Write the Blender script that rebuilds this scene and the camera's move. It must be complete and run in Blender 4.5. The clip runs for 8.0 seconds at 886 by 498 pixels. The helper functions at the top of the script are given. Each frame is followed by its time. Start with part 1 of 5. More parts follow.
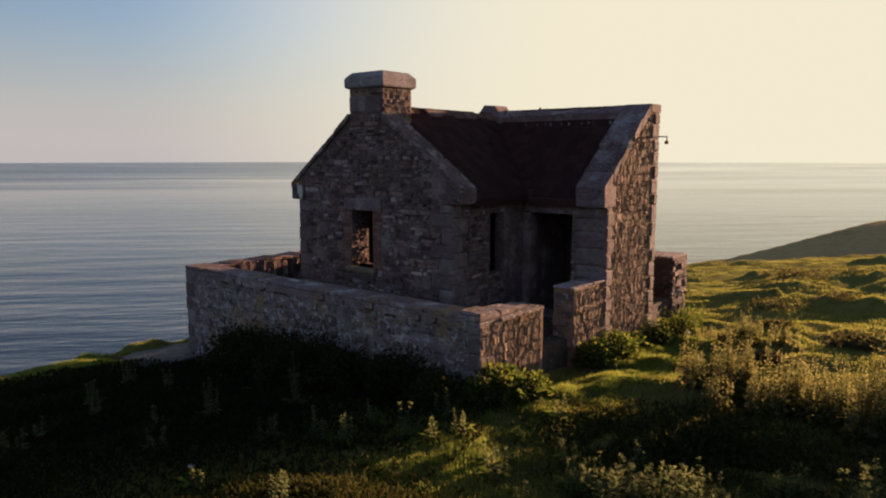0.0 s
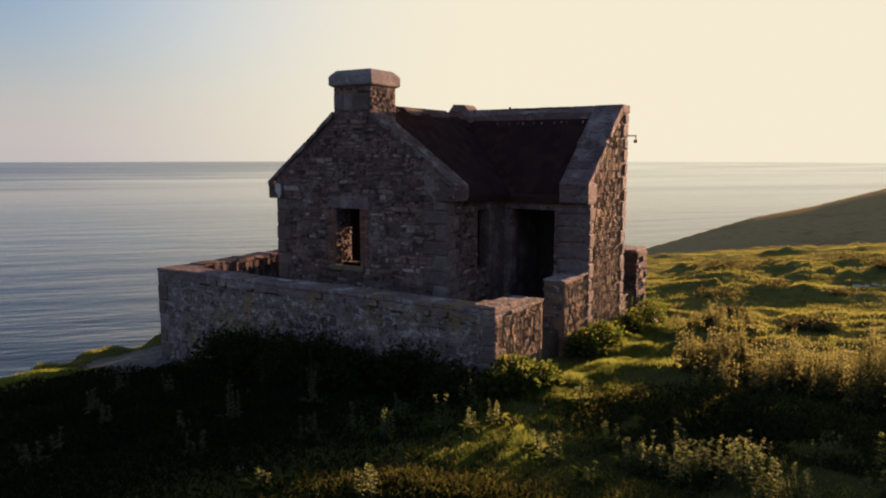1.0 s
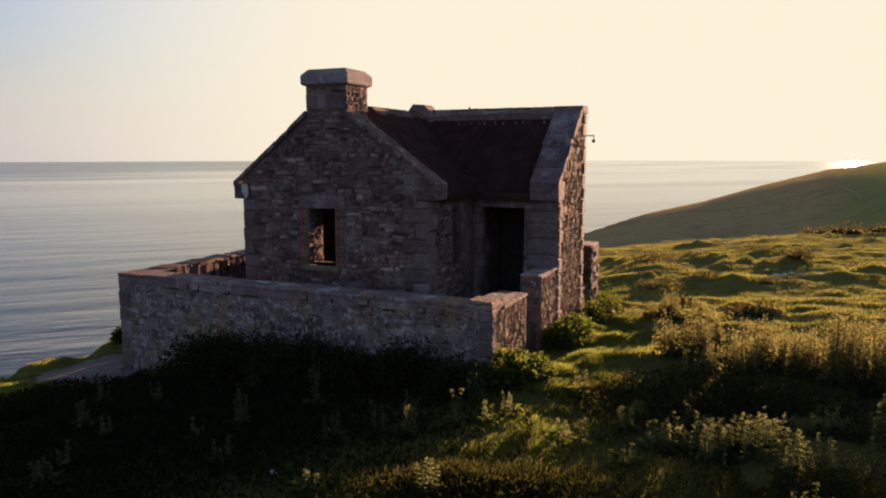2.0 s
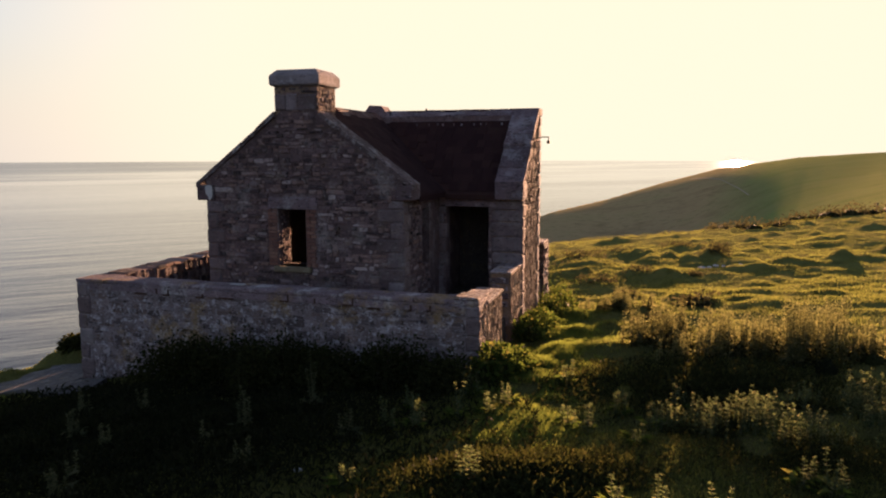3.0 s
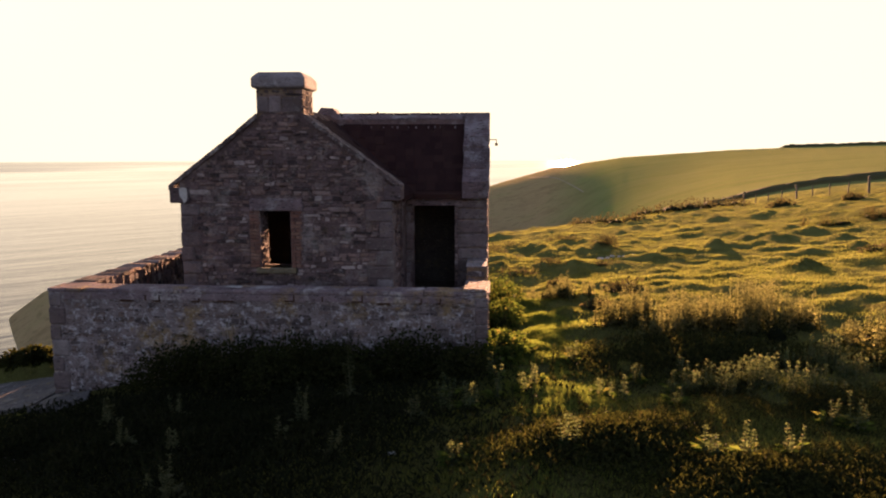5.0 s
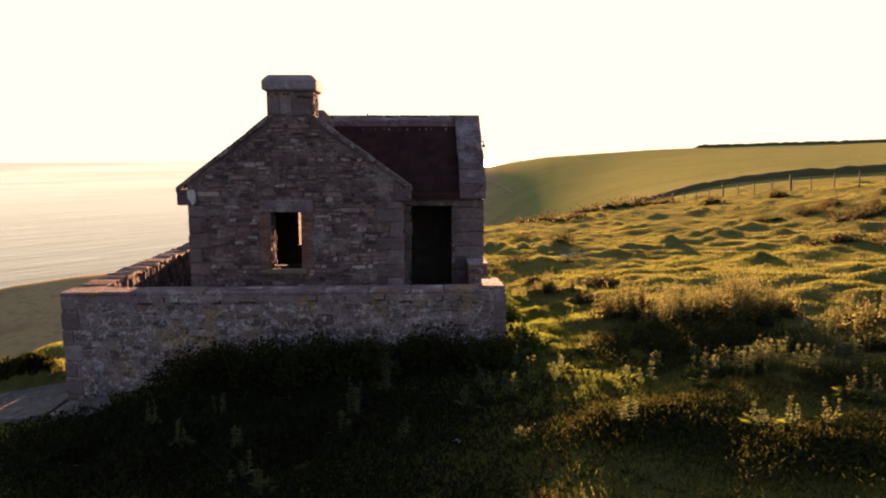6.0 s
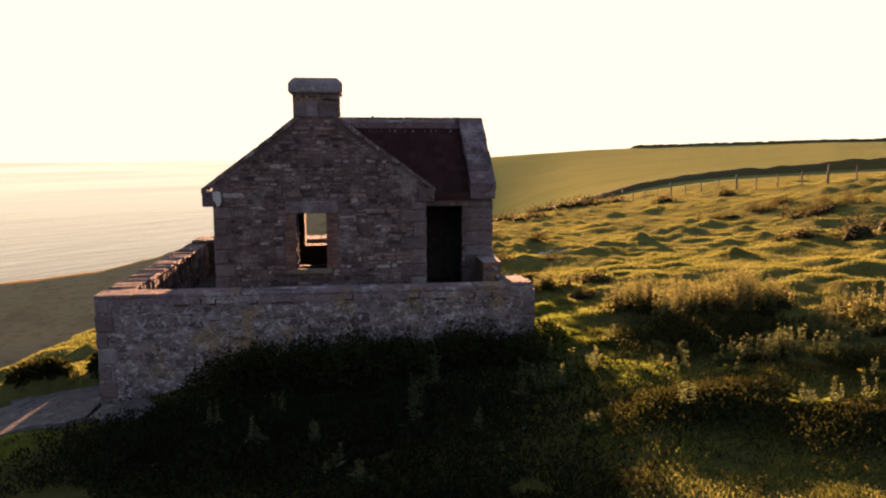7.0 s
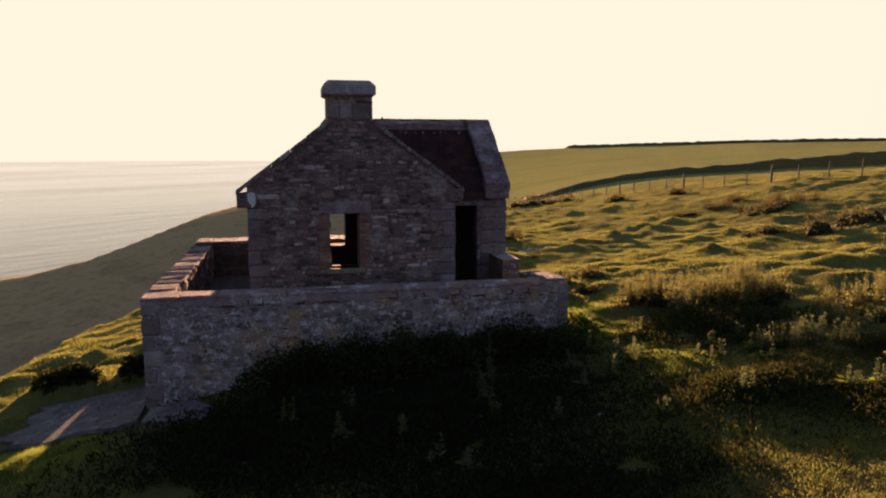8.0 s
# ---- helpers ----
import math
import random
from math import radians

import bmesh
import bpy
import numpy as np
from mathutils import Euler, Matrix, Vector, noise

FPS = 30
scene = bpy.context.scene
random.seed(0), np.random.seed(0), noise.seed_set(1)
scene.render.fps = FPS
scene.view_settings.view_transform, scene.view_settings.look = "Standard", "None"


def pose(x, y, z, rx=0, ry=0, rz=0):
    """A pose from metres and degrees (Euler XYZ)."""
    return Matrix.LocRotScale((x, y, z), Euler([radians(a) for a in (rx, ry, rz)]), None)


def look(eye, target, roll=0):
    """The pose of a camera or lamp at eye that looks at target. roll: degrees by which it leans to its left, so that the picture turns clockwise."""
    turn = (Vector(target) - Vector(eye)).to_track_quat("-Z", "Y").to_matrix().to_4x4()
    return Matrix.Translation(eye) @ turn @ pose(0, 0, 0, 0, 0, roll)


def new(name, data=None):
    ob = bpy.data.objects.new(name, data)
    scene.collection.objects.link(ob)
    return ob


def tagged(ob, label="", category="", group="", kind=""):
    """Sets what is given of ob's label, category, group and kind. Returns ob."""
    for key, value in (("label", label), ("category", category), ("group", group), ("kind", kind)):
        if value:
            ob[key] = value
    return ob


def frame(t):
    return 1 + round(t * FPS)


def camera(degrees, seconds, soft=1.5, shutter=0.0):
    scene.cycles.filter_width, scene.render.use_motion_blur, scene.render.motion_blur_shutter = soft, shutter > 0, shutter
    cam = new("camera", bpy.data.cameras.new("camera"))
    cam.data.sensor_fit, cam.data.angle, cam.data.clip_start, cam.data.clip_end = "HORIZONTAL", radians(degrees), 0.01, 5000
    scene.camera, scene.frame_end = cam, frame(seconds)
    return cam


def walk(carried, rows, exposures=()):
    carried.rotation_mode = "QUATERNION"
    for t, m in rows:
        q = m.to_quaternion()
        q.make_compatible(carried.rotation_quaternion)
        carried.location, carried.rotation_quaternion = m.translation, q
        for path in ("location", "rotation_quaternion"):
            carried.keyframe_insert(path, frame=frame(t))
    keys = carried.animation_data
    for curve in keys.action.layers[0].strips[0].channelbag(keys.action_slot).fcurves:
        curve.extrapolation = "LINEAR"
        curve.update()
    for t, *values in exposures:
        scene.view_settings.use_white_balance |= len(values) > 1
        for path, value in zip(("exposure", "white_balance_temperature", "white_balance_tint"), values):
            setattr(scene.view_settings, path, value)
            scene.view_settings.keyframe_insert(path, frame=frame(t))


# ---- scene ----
cam = camera(63.7, 8.0, soft=2.05)
METRES, EYE, TILT, LEAN, TURN = 13.5, 3.8, 1.08, -0.53, 39.7
ROWS = [
    (0.0, 0.0, 0.0, 0.0, -0.08, -8.62, 0.51),
    (0.5, -0.0608, -0.0057, -0.0004, -3.61, -8.66, 0.42),
    (1.0, -0.1284, -0.0082, -0.0006, -7.77, -8.73, 0.35),
    (1.5, -0.1867, -0.0048, -0.0, -11.66, -8.8, 0.32),
    (3.0, -0.3406, 0.0094, 0.0019, -23.01, -8.83, 0.13),
    (3.5, -0.3871, 0.0151, 0.0029, -26.17, -8.84, 0.07),
    (4.0, -0.4416, 0.0252, 0.0034, -29.5, -8.85, -0.02),
    (4.5, -0.4972, 0.0401, 0.0045, -32.48, -8.84, -0.09),
    (6.0, -0.6846, 0.1146, 0.0093, -41.68, -8.81, -0.24),
    (6.5, -0.741, 0.1428, 0.0103, -44.03, -8.8, -0.28),
    (7.0, -0.8046, 0.182, 0.012, -46.56, -8.78, -0.34),
    (7.5, -0.8655, 0.2253, 0.0127, -49.04, -8.76, -0.39),
    (8.0, -0.9313, 0.2777, 0.014, -51.81, -8.76, -0.46),
]

# stops over time: the clip's camera brightens towards the sun and darkens at the end
walk(cam, [(t, pose(0, 0, EYE, TILT, LEAN, TURN) @ pose(METRES * x, METRES * y, METRES * z, 90 + pitch, roll, yaw)) for t, x, y, z, yaw, pitch, roll in ROWS],
     exposures=[(0, 1.94, 6050, 16), (1.5, 2, 6050, 18), (3, 2.22, 6250, 22), (4.5, 2.52, 6650, 25), (6, 2.63, 6850, 27), (6.5, 2.62, 6850, 27), (7.5, 2.49, 6750, 27), (8, 2.15, 6200, 25)])

# ---- daylight: a low sun just past the house ----
SUN_AZ, SUN_EL = 5.6, 3.4
sun_dir = Vector((math.sin(radians(SUN_AZ)) * math.cos(radians(SUN_EL)), math.cos(radians(SUN_AZ)) * math.cos(radians(SUN_EL)), math.sin(radians(SUN_EL))))
world = bpy.data.worlds.new("sky")
scene.world = world
world.use_nodes = True
wn, wl = world.node_tree.nodes, world.node_tree.links
sky = wn.new("ShaderNodeTexSky")
sky.sky_type, sky.sun_disc = "NISHITA", False
sky.sun_elevation, sky.sun_rotation = radians(SUN_EL), radians(SUN_AZ)
sky.altitude, sky.air_density, sky.dust_density, sky.ozone_density = 50, 1.0, 0.8, 3.0
# sea haze whitens the sky all round the low sun
SKY, HAZE, HAZE_COLOUR = 0.083, (0.34, 0.84), (0.237, 0.214, 0.148, 1)
calm = wn.new("ShaderNodeHueSaturation")
calm.inputs["Saturation"].default_value, calm.inputs["Value"].default_value = 0.64, 0.98
wl.new(sky.outputs["Color"], calm.inputs["Color"])
scaled = wn.new("ShaderNodeMix")
scaled.data_type, scaled.blend_type = "RGBA", "MULTIPLY"
scaled.inputs[0].default_value = 1.0
scaled.inputs[7].default_value = (SKY, SKY, SKY, 1)
wl.new(calm.outputs["Color"], scaled.inputs[6])
where = wn.new("ShaderNodeTexCoord")
facing = wn.new("ShaderNodeVectorMath")
facing.operation = "DOT_PRODUCT"
facing.inputs[1].default_value = sun_dir
wl.new(where.outputs["Generated"], facing.inputs[0])
lobe = wn.new("ShaderNodeMapRange")
lobe.interpolation_type = "SMOOTHSTEP"
lobe.inputs["From Min"].default_value, lobe.inputs["From Max"].default_value = HAZE
wl.new(facing.outputs["Value"], lobe.inputs["Value"])
height = wn.new("ShaderNodeSeparateXYZ")
wl.new(where.outputs["Generated"], height.inputs[0])
low = wn.new("ShaderNodeMapRange")
low.interpolation_type = "SMOOTHSTEP"
low.inputs["From Min"].default_value, low.inputs["From Max"].default_value = 0.62, 0.22
wl.new(height.outputs["Z"], low.inputs["Value"])
both = wn.new("ShaderNodeMath")
both.operation = "MULTIPLY"
wl.new(lobe.outputs["Result"], both.inputs[0])
wl.new(low.outputs["Result"], both.inputs[1])
# a thin pale band of it lies on the horizon all round
band = wn.new("ShaderNodeMapRange")
band.interpolation_type = "SMOOTHSTEP"
band.inputs["From Min"].default_value, band.inputs["From Max"].default_value = 0.2, 0.0
band.inputs["To Max"].default_value = 0.88
wl.new(height.outputs["Z"], band.inputs["Value"])
misty = wn.new("ShaderNodeMix")
misty.data_type = "RGBA"
wl.new(band.outputs["Result"], misty.inputs[0])
wl.new(scaled.outputs[2], misty.inputs[6])
misty.inputs[7].default_value = (0.151, 0.138, 0.124, 1)
hazy = wn.new("ShaderNodeMix")
hazy.data_type = "RGBA"
wl.new(both.outputs[0], hazy.inputs[0])
wl.new(misty.outputs[2], hazy.inputs[6])
hazy.inputs[7].default_value = HAZE_COLOUR
wl.new(hazy.outputs[2], wn["Background"].inputs["Color"])
wn["Background"].inputs["Strength"].default_value = 1.0
sun = new("sun", bpy.data.lights.new("sun", "SUN"))
sun.data.energy, sun.data.angle, sun.data.color = 5.0, radians(0.6), (1.0, 0.56, 0.29)
sun.matrix_world = look(sun_dir * 60, (0, 0, 0))


# ---- materials ----
class Nodes:
    """A node material under construction."""

    def __init__(self, name):
        self.mat = bpy.data.materials.new(name)
        self.mat.use_nodes = True
        self.tree = self.mat.node_tree
        self.bsdf = self.tree.nodes["Principled BSDF"]
        self.out = self.tree.nodes["Material Output"]

    def add(self, kind, **values):
        node = self.tree.nodes.new(kind)
        for key, value in values.items():
            node.inputs[key].default_value = value
        return node

    def link(self, a, b):
        self.tree.links.new(a, b)

    def position(self, stretch=(1, 1, 1), turn=0.0):
        geo = self.add("ShaderNodeNewGeometry")
        turned = self.add("ShaderNodeMapping")
        turned.inputs["Rotation"].default_value = (0, 0, radians(turn))
        self.link(geo.outputs["Position"], turned.inputs["Vector"])
        mapping = self.add("ShaderNodeMapping")
        mapping.inputs["Scale"].default_value = stretch
        self.link(turned.outputs["Vector"], mapping.inputs["Vector"])
        return mapping.outputs["Vector"]

    def noise(self, vec, scale, detail=5, rough=0.6):
        node = self.add("ShaderNodeTexNoise", Scale=scale, Detail=detail, Roughness=rough)
        self.link(vec, node.inputs["Vector"])
        return node.outputs["Fac"]

    def ramp(self, fac, stops):
        node = self.add("ShaderNodeValToRGB")
        el = node.color_ramp.elements
        while len(el) < len(stops):
            el.new(0.5)
        for e, (pos, col) in zip(el, stops):
            e.position, e.color = pos, (*col, 1)
        self.link(fac, node.inputs["Fac"])
        return node.outputs["Color"]

    def mix(self, fac, a, b, blend="MIX"):
        node = self.add("ShaderNodeMix")
        node.data_type, node.blend_type = "RGBA", blend
        for value, socket in ((fac, node.inputs[0]), (a, node.inputs[6]), (b, node.inputs[7])):
            if isinstance(value, (int, float)):
                socket.default_value = value
            elif isinstance(value, tuple):
                socket.default_value = (*value, 1)
            else:
                self.link(value, socket)
        return node.outputs[2]

    def math(self, op, a, b=0.0):
        node = self.add("ShaderNodeMath")
        node.operation = op
        for value, socket in ((a, node.inputs[0]), (b, node.inputs[1])):
            if isinstance(value, (int, float)):
                socket.default_value = value
            else:
                self.link(value, socket)
        return node.outputs[0]

    def spread(self, fac, low, high):
        node = self.add("ShaderNodeMapRange")
        node.inputs["From Min"].default_value, node.inputs["From Max"].default_value = low, high
        self.link(fac, node.inputs["Value"])
        return node.outputs["Result"]

    def random(self):
        info, geo = self.add("ShaderNodeObjectInfo"), self.add("ShaderNodeNewGeometry")
        return self.math("FRACT", self.math("ADD", info.outputs["Random"], geo.outputs["Random Per Island"]))

    def bump(self, height, strength, distance=0.02):
        node = self.add("ShaderNodeBump", Strength=strength, Distance=distance)
        self.link(height, node.inputs["Height"])
        self.link(node.outputs["Normal"], self.bsdf.inputs["Normal"])
        return node.outputs["Normal"]

    def done(self, colour, rough=0.9, spec=0.25):
        if isinstance(colour, tuple):
            self.bsdf.inputs["Base Color"].default_value = (*colour, 1)
        else:
            self.link(colour, self.bsdf.inputs["Base Color"])
        if isinstance(rough, (int, float)):
            self.bsdf.inputs["Roughness"].default_value = rough
        else:
            self.link(rough, self.bsdf.inputs["Roughness"])
        self.bsdf.inputs["Specular IOR Level"].default_value = spec
        return self.mat


def stone_material(name, stops, vary=(0.6, 1.3), patch=(0.45, 0.42, 0.38), patch_amount=0.25, grain=14, relief=0.8, lichen=(0.28, 0.2, 0.06), lichen_amount=0.12, rugged=0.75, lichen_scale=5.3, patch_scale=1.7, patch_edge=(0.52, 0.66)):
    n = Nodes(name)
    p = n.position()
    rnd = n.random()
    base = n.ramp(rnd, stops)
    value = n.math("ADD", n.math("MULTIPLY", n.noise(p, 3.1, 3), vary[1] - vary[0]), vary[0])
    grey = n.add("ShaderNodeCombineColor")
    for i in range(3):
        n.link(value, grey.inputs[i])
    col = n.mix(1.0, base, grey.outputs[0], "MULTIPLY")
    fine = n.noise(p, grain * 4, 6, 0.7)
    col = n.mix(n.math("MULTIPLY", n.spread(fine, 0.35, 0.7), 0.35), col, (0.07, 0.06, 0.05))
    col = n.mix(n.math("MULTIPLY", n.spread(n.noise(p, patch_scale, 6, 0.7), *patch_edge), patch_amount), col, patch)
    col = n.mix(n.math("MULTIPLY", n.spread(n.noise(p, lichen_scale, 6, 0.7), 0.54, 0.66), lichen_amount), col, lichen)
    pits = n.noise(n.position((1, 1, 2.6)), grain * 0.75, 5, 0.6)
    col = n.mix(n.math("MULTIPLY", n.spread(pits, 0.56, 0.64), rugged), col, (0.035, 0.027, 0.026))
    flecks = n.noise(n.position((1, 1, 1.8)), grain * 1.1, 4, 0.6)
    col = n.mix(n.math("MULTIPLY", n.spread(flecks, 0.62, 0.7), rugged * 0.7), col, patch)
    height = n.math("ADD", n.math("MULTIPLY", n.noise(p, grain, 6, 0.65), 1.0), n.math("MULTIPLY", fine, 0.35))
    n.bump(height, relief, 0.05)
    return n.done(col, 0.92, 0.2)


M_STONE = stone_material("rubble stone", [(0.0, (0.045, 0.03, 0.033)), (0.16, (0.08, 0.052, 0.054)), (0.34, (0.18, 0.116, 0.112)), (0.5, (0.172, 0.115, 0.116)), (0.72, (0.245, 0.15, 0.122)), (0.9, (0.28, 0.192, 0.175)), (1.0, (0.43, 0.35, 0.33))], vary=(0.35, 1.7), patch_amount=0.35)
M_PALE = stone_material("lime-washed stone", [(0.0, (0.09, 0.066, 0.064)), (0.3, (0.2, 0.155, 0.15)), (0.6, (0.19, 0.128, 0.11)), (0.85, (0.26, 0.208, 0.205)), (1.0, (0.42, 0.365, 0.36))], vary=(0.25, 1.7), patch=(0.6, 0.57, 0.58), patch_amount=0.6, patch_scale=8.5, patch_edge=(0.54, 0.62), rugged=1.0, lichen=(0.34, 0.21, 0.05), lichen_amount=0.6, lichen_scale=1.3)
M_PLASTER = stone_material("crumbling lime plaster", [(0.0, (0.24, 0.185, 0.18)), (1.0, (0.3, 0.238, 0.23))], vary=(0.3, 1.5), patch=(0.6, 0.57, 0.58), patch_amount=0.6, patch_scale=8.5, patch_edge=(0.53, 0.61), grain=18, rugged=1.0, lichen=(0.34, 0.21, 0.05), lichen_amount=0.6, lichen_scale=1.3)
M_BAND = stone_material("weathered cement band", [(0.0, (0.236, 0.169, 0.175)), (1.0, (0.295, 0.212, 0.225))], vary=(0.4, 1.4), patch=(0.6, 0.56, 0.52), patch_amount=0.8, grain=18, lichen=(0.34, 0.21, 0.05), lichen_amount=0.6, lichen_scale=1.3)
# shade put into the stone colour of the house inside and yard back
M_SHADE_STONE = stone_material("stone darkened as shade", [(0.0, (0.05, 0.04, 0.035)), (1.0, (0.1, 0.08, 0.07))], patch_amount=0.05)
M_EARTH = stone_material("trodden earth", [(0.0, (0.06, 0.047, 0.035)), (1.0, (0.08, 0.062, 0.045))], patch_amount=0.05, grain=6)
M_MORTAR = stone_material("weathered mortar", [(0.0, (0.15, 0.097, 0.094)), (1.0, (0.2, 0.13, 0.125))], vary=(0.25, 1.6), patch=(0.5, 0.43, 0.4), patch_amount=0.4, grain=22, relief=0.7)
M_COPING = stone_material("dressed coping stone", [(0.0, (0.125, 0.083, 0.086)), (0.5, (0.175, 0.118, 0.124)), (1.0, (0.24, 0.17, 0.18))], vary=(0.3, 1.5), patch=(0.45, 0.42, 0.42), patch_amount=0.45, relief=0.7, rugged=0.9)
M_SILL = stone_material("mossy sill stone", [(0.0, (0.2, 0.16, 0.1)), (1.0, (0.26, 0.21, 0.13))], lichen=(0.3, 0.24, 0.06), lichen_amount=0.8, rugged=0.5)
M_RAKE = stone_material("rough gable coping stone", [(0.0, (0.1, 0.07, 0.066)), (1.0, (0.175, 0.122, 0.115))], vary=(0.3, 1.6), patch=(0.5, 0.46, 0.44), patch_amount=0.55, patch_scale=4.0, relief=0.9, rugged=1.0)
# warm sunlight put into the mortar and stone colour of sunlit faces
M_SUNLIT_LIME = stone_material("sunlit lime mortar", [(0.0, (0.25, 0.16, 0.1)), (1.0, (0.33, 0.22, 0.14))], vary=(0.3, 1.5), patch=(0.5, 0.42, 0.36), grain=22, relief=0.8)
M_SUNLIT_STONE = stone_material("ochre rubble stone warmed as sunlight", [(0.0, (0.13, 0.08, 0.05)), (0.3, (0.22, 0.137, 0.085)), (0.6, (0.3, 0.19, 0.115)), (1.0, (0.4, 0.28, 0.18))], vary=(0.4, 1.6), patch=(0.5, 0.4, 0.28), patch_amount=0.3)
M_RIDGE = stone_material("old clay ridge tile", [(0.0, (0.11, 0.055, 0.043)), (1.0, (0.17, 0.085, 0.065))], grain=30, relief=0.4, rugged=0.4)
M_CAP = stone_material("pale lichened capstone", [(0.0, (0.27, 0.23, 0.235)), (1.0, (0.33, 0.29, 0.3))], vary=(0.5, 1.4), patch=(0.55, 0.55, 0.56), patch_amount=0.7, relief=0.6, rugged=0.5)
M_QUOIN = stone_material("dressed corner stone", [(0.0, (0.14, 0.098, 0.095)), (0.5, (0.18, 0.132, 0.13)), (1.0, (0.24, 0.188, 0.188))], vary=(0.4, 1.5), relief=0.6, rugged=0.6)
M_BRICK = stone_material("old red brick", [(0.0, (0.15, 0.07, 0.055)), (0.6, (0.23, 0.105, 0.075)), (1.0, (0.3, 0.16, 0.11))], grain=30, relief=0.4, patch_amount=0.1, lichen_amount=0.02)
M_CONCRETE = stone_material("worn concrete", [(0.0, (0.1, 0.095, 0.095)), (1.0, (0.14, 0.13, 0.13))], vary=(0.4, 1.4), grain=9, relief=0.5, lichen_amount=0.3)


def slate_material():
    n = Nodes("roof slate")
    p = n.position()
    col = n.ramp(n.random(), [(0.0, (0.028, 0.014, 0.014)), (0.6, (0.036, 0.018, 0.017)), (1.0, (0.045, 0.023, 0.02))])
    col = n.mix(n.math("MULTIPLY", n.spread(n.noise(p, 4.5, 6, 0.7), 0.55, 0.7), 0.35), col, (0.06, 0.04, 0.025))
    n.bump(n.noise(p, 30, 5), 0.3, 0.01)
    return n.done(col, 0.95, 0.03)


def turf_material():
    n = Nodes("grazed turf")
    p = n.position()
    big = n.noise(p, 0.16, 4, 0.6)
    mid = n.noise(p, 1.3, 6, 0.65)
    fine = n.noise(p, 16, 6, 0.75)
    col = n.ramp(mid, [(0.3, (0.018, 0.017, 0.006)), (0.48, (0.036, 0.037, 0.01)), (0.62, (0.05, 0.056, 0.013)), (0.8, (0.066, 0.068, 0.018))])
    col = n.mix(n.math("MULTIPLY", n.spread(big, 0.45, 0.65), 0.5), col, (0.085, 0.084, 0.02))
    col = n.mix(n.math("MULTIPLY", n.spread(fine, 0.4, 0.7), 0.5), col, (0.04, 0.043, 0.013))
    split = n.add("ShaderNodeSeparateXYZ")
    n.link(n.position(), split.inputs[0])
    # turf colour lightened over the sunlit field, away from the house's shade
    sward = n.ramp(mid, [(0.3, (0.056, 0.062, 0.018)), (0.5, (0.094, 0.104, 0.027)), (0.75, (0.126, 0.132, 0.038))])
    sunlit_field = n.spread(n.math("ADD", split.outputs[1], n.math("MULTIPLY", mid, 6.0)), 11.5, 17.0)
    col = n.mix(sunlit_field, col, sward)
    # the far hillside is brown bracken, the far fields pale pasture, both lightened as haze
    wander = n.math("MULTIPLY", n.noise(n.position(), 0.03, 4), 60.0)
    away = n.spread(n.math("ADD", split.outputs[1], wander), 95.0, 150.0)
    away = n.math("MAXIMUM", away, n.spread(n.math("ADD", split.outputs[0], n.math("MULTIPLY", wander, 0.06)), -20.0, -24.0))
    west = n.spread(n.math("ADD", n.math("SUBTRACT", split.outputs[0], n.math("MULTIPLY", split.outputs[1], 0.11)), n.math("MULTIPLY", wander, 0.25)), 14.0, -9.0)
    patchy = n.noise(n.position(), 0.06, 6, 0.65)
    heath = n.ramp(patchy, [(0.35, (0.24, 0.16, 0.085)), (0.5, (0.32, 0.22, 0.115)), (0.65, (0.29, 0.215, 0.105))])
    meadow = n.ramp(patchy, [(0.35, (0.105, 0.16, 0.044)), (0.65, (0.14, 0.195, 0.057))])
    streaks = n.noise(n.position((0.02, 0.16, 0.16), 18.0), 1.0, 4, 0.6)
    meadow = n.mix(n.math("MULTIPLY", n.spread(streaks, 0.42, 0.62), 0.45), meadow, (0.19, 0.205, 0.08))
    tussock = n.noise(n.position(), 0.35, 5, 0.7)
    heath = n.mix(n.math("MULTIPLY", n.spread(tussock, 0.5, 0.65), 0.5), heath, (0.11, 0.085, 0.04))
    col = n.mix(away, col, n.mix(west, meadow, heath))
    n.bump(n.math("ADD", fine, n.math("MULTIPLY", mid, 1.5)), 0.8, 0.08)
    n.bsdf.inputs["Sheen Weight"].default_value = 0.14
    n.bsdf.inputs["Sheen Roughness"].default_value = 0.6
    n.bsdf.inputs["Sheen Tint"].default_value = (0.8, 0.72, 0.3, 1)
    return n.done(col, 1.0, 0.0)


def leaf_material(name, dark, light, through_light=0.5, dry=(0.2, 0.15, 0.06), rough=0.8, spec=0.05):
    n = Nodes(name)
    rnd = n.random()
    col = n.ramp(rnd, [(0.0, dark), (0.7, light), (1.0, dry)])
    n.done(col, rough, spec)
    trans = n.add("ShaderNodeBsdfTranslucent")
    bright = n.mix(1.0, col, (2.5, 2.45, 1.75), "MULTIPLY")
    n.link(bright, trans.inputs["Color"])
    both = n.add("ShaderNodeMixShader")
    both.inputs[0].default_value = through_light
    n.link(n.bsdf.outputs[0], both.inputs[1])
    n.link(trans.outputs[0], both.inputs[2])
    n.link(both.outputs[0], n.out.inputs["Surface"])
    return n.mat


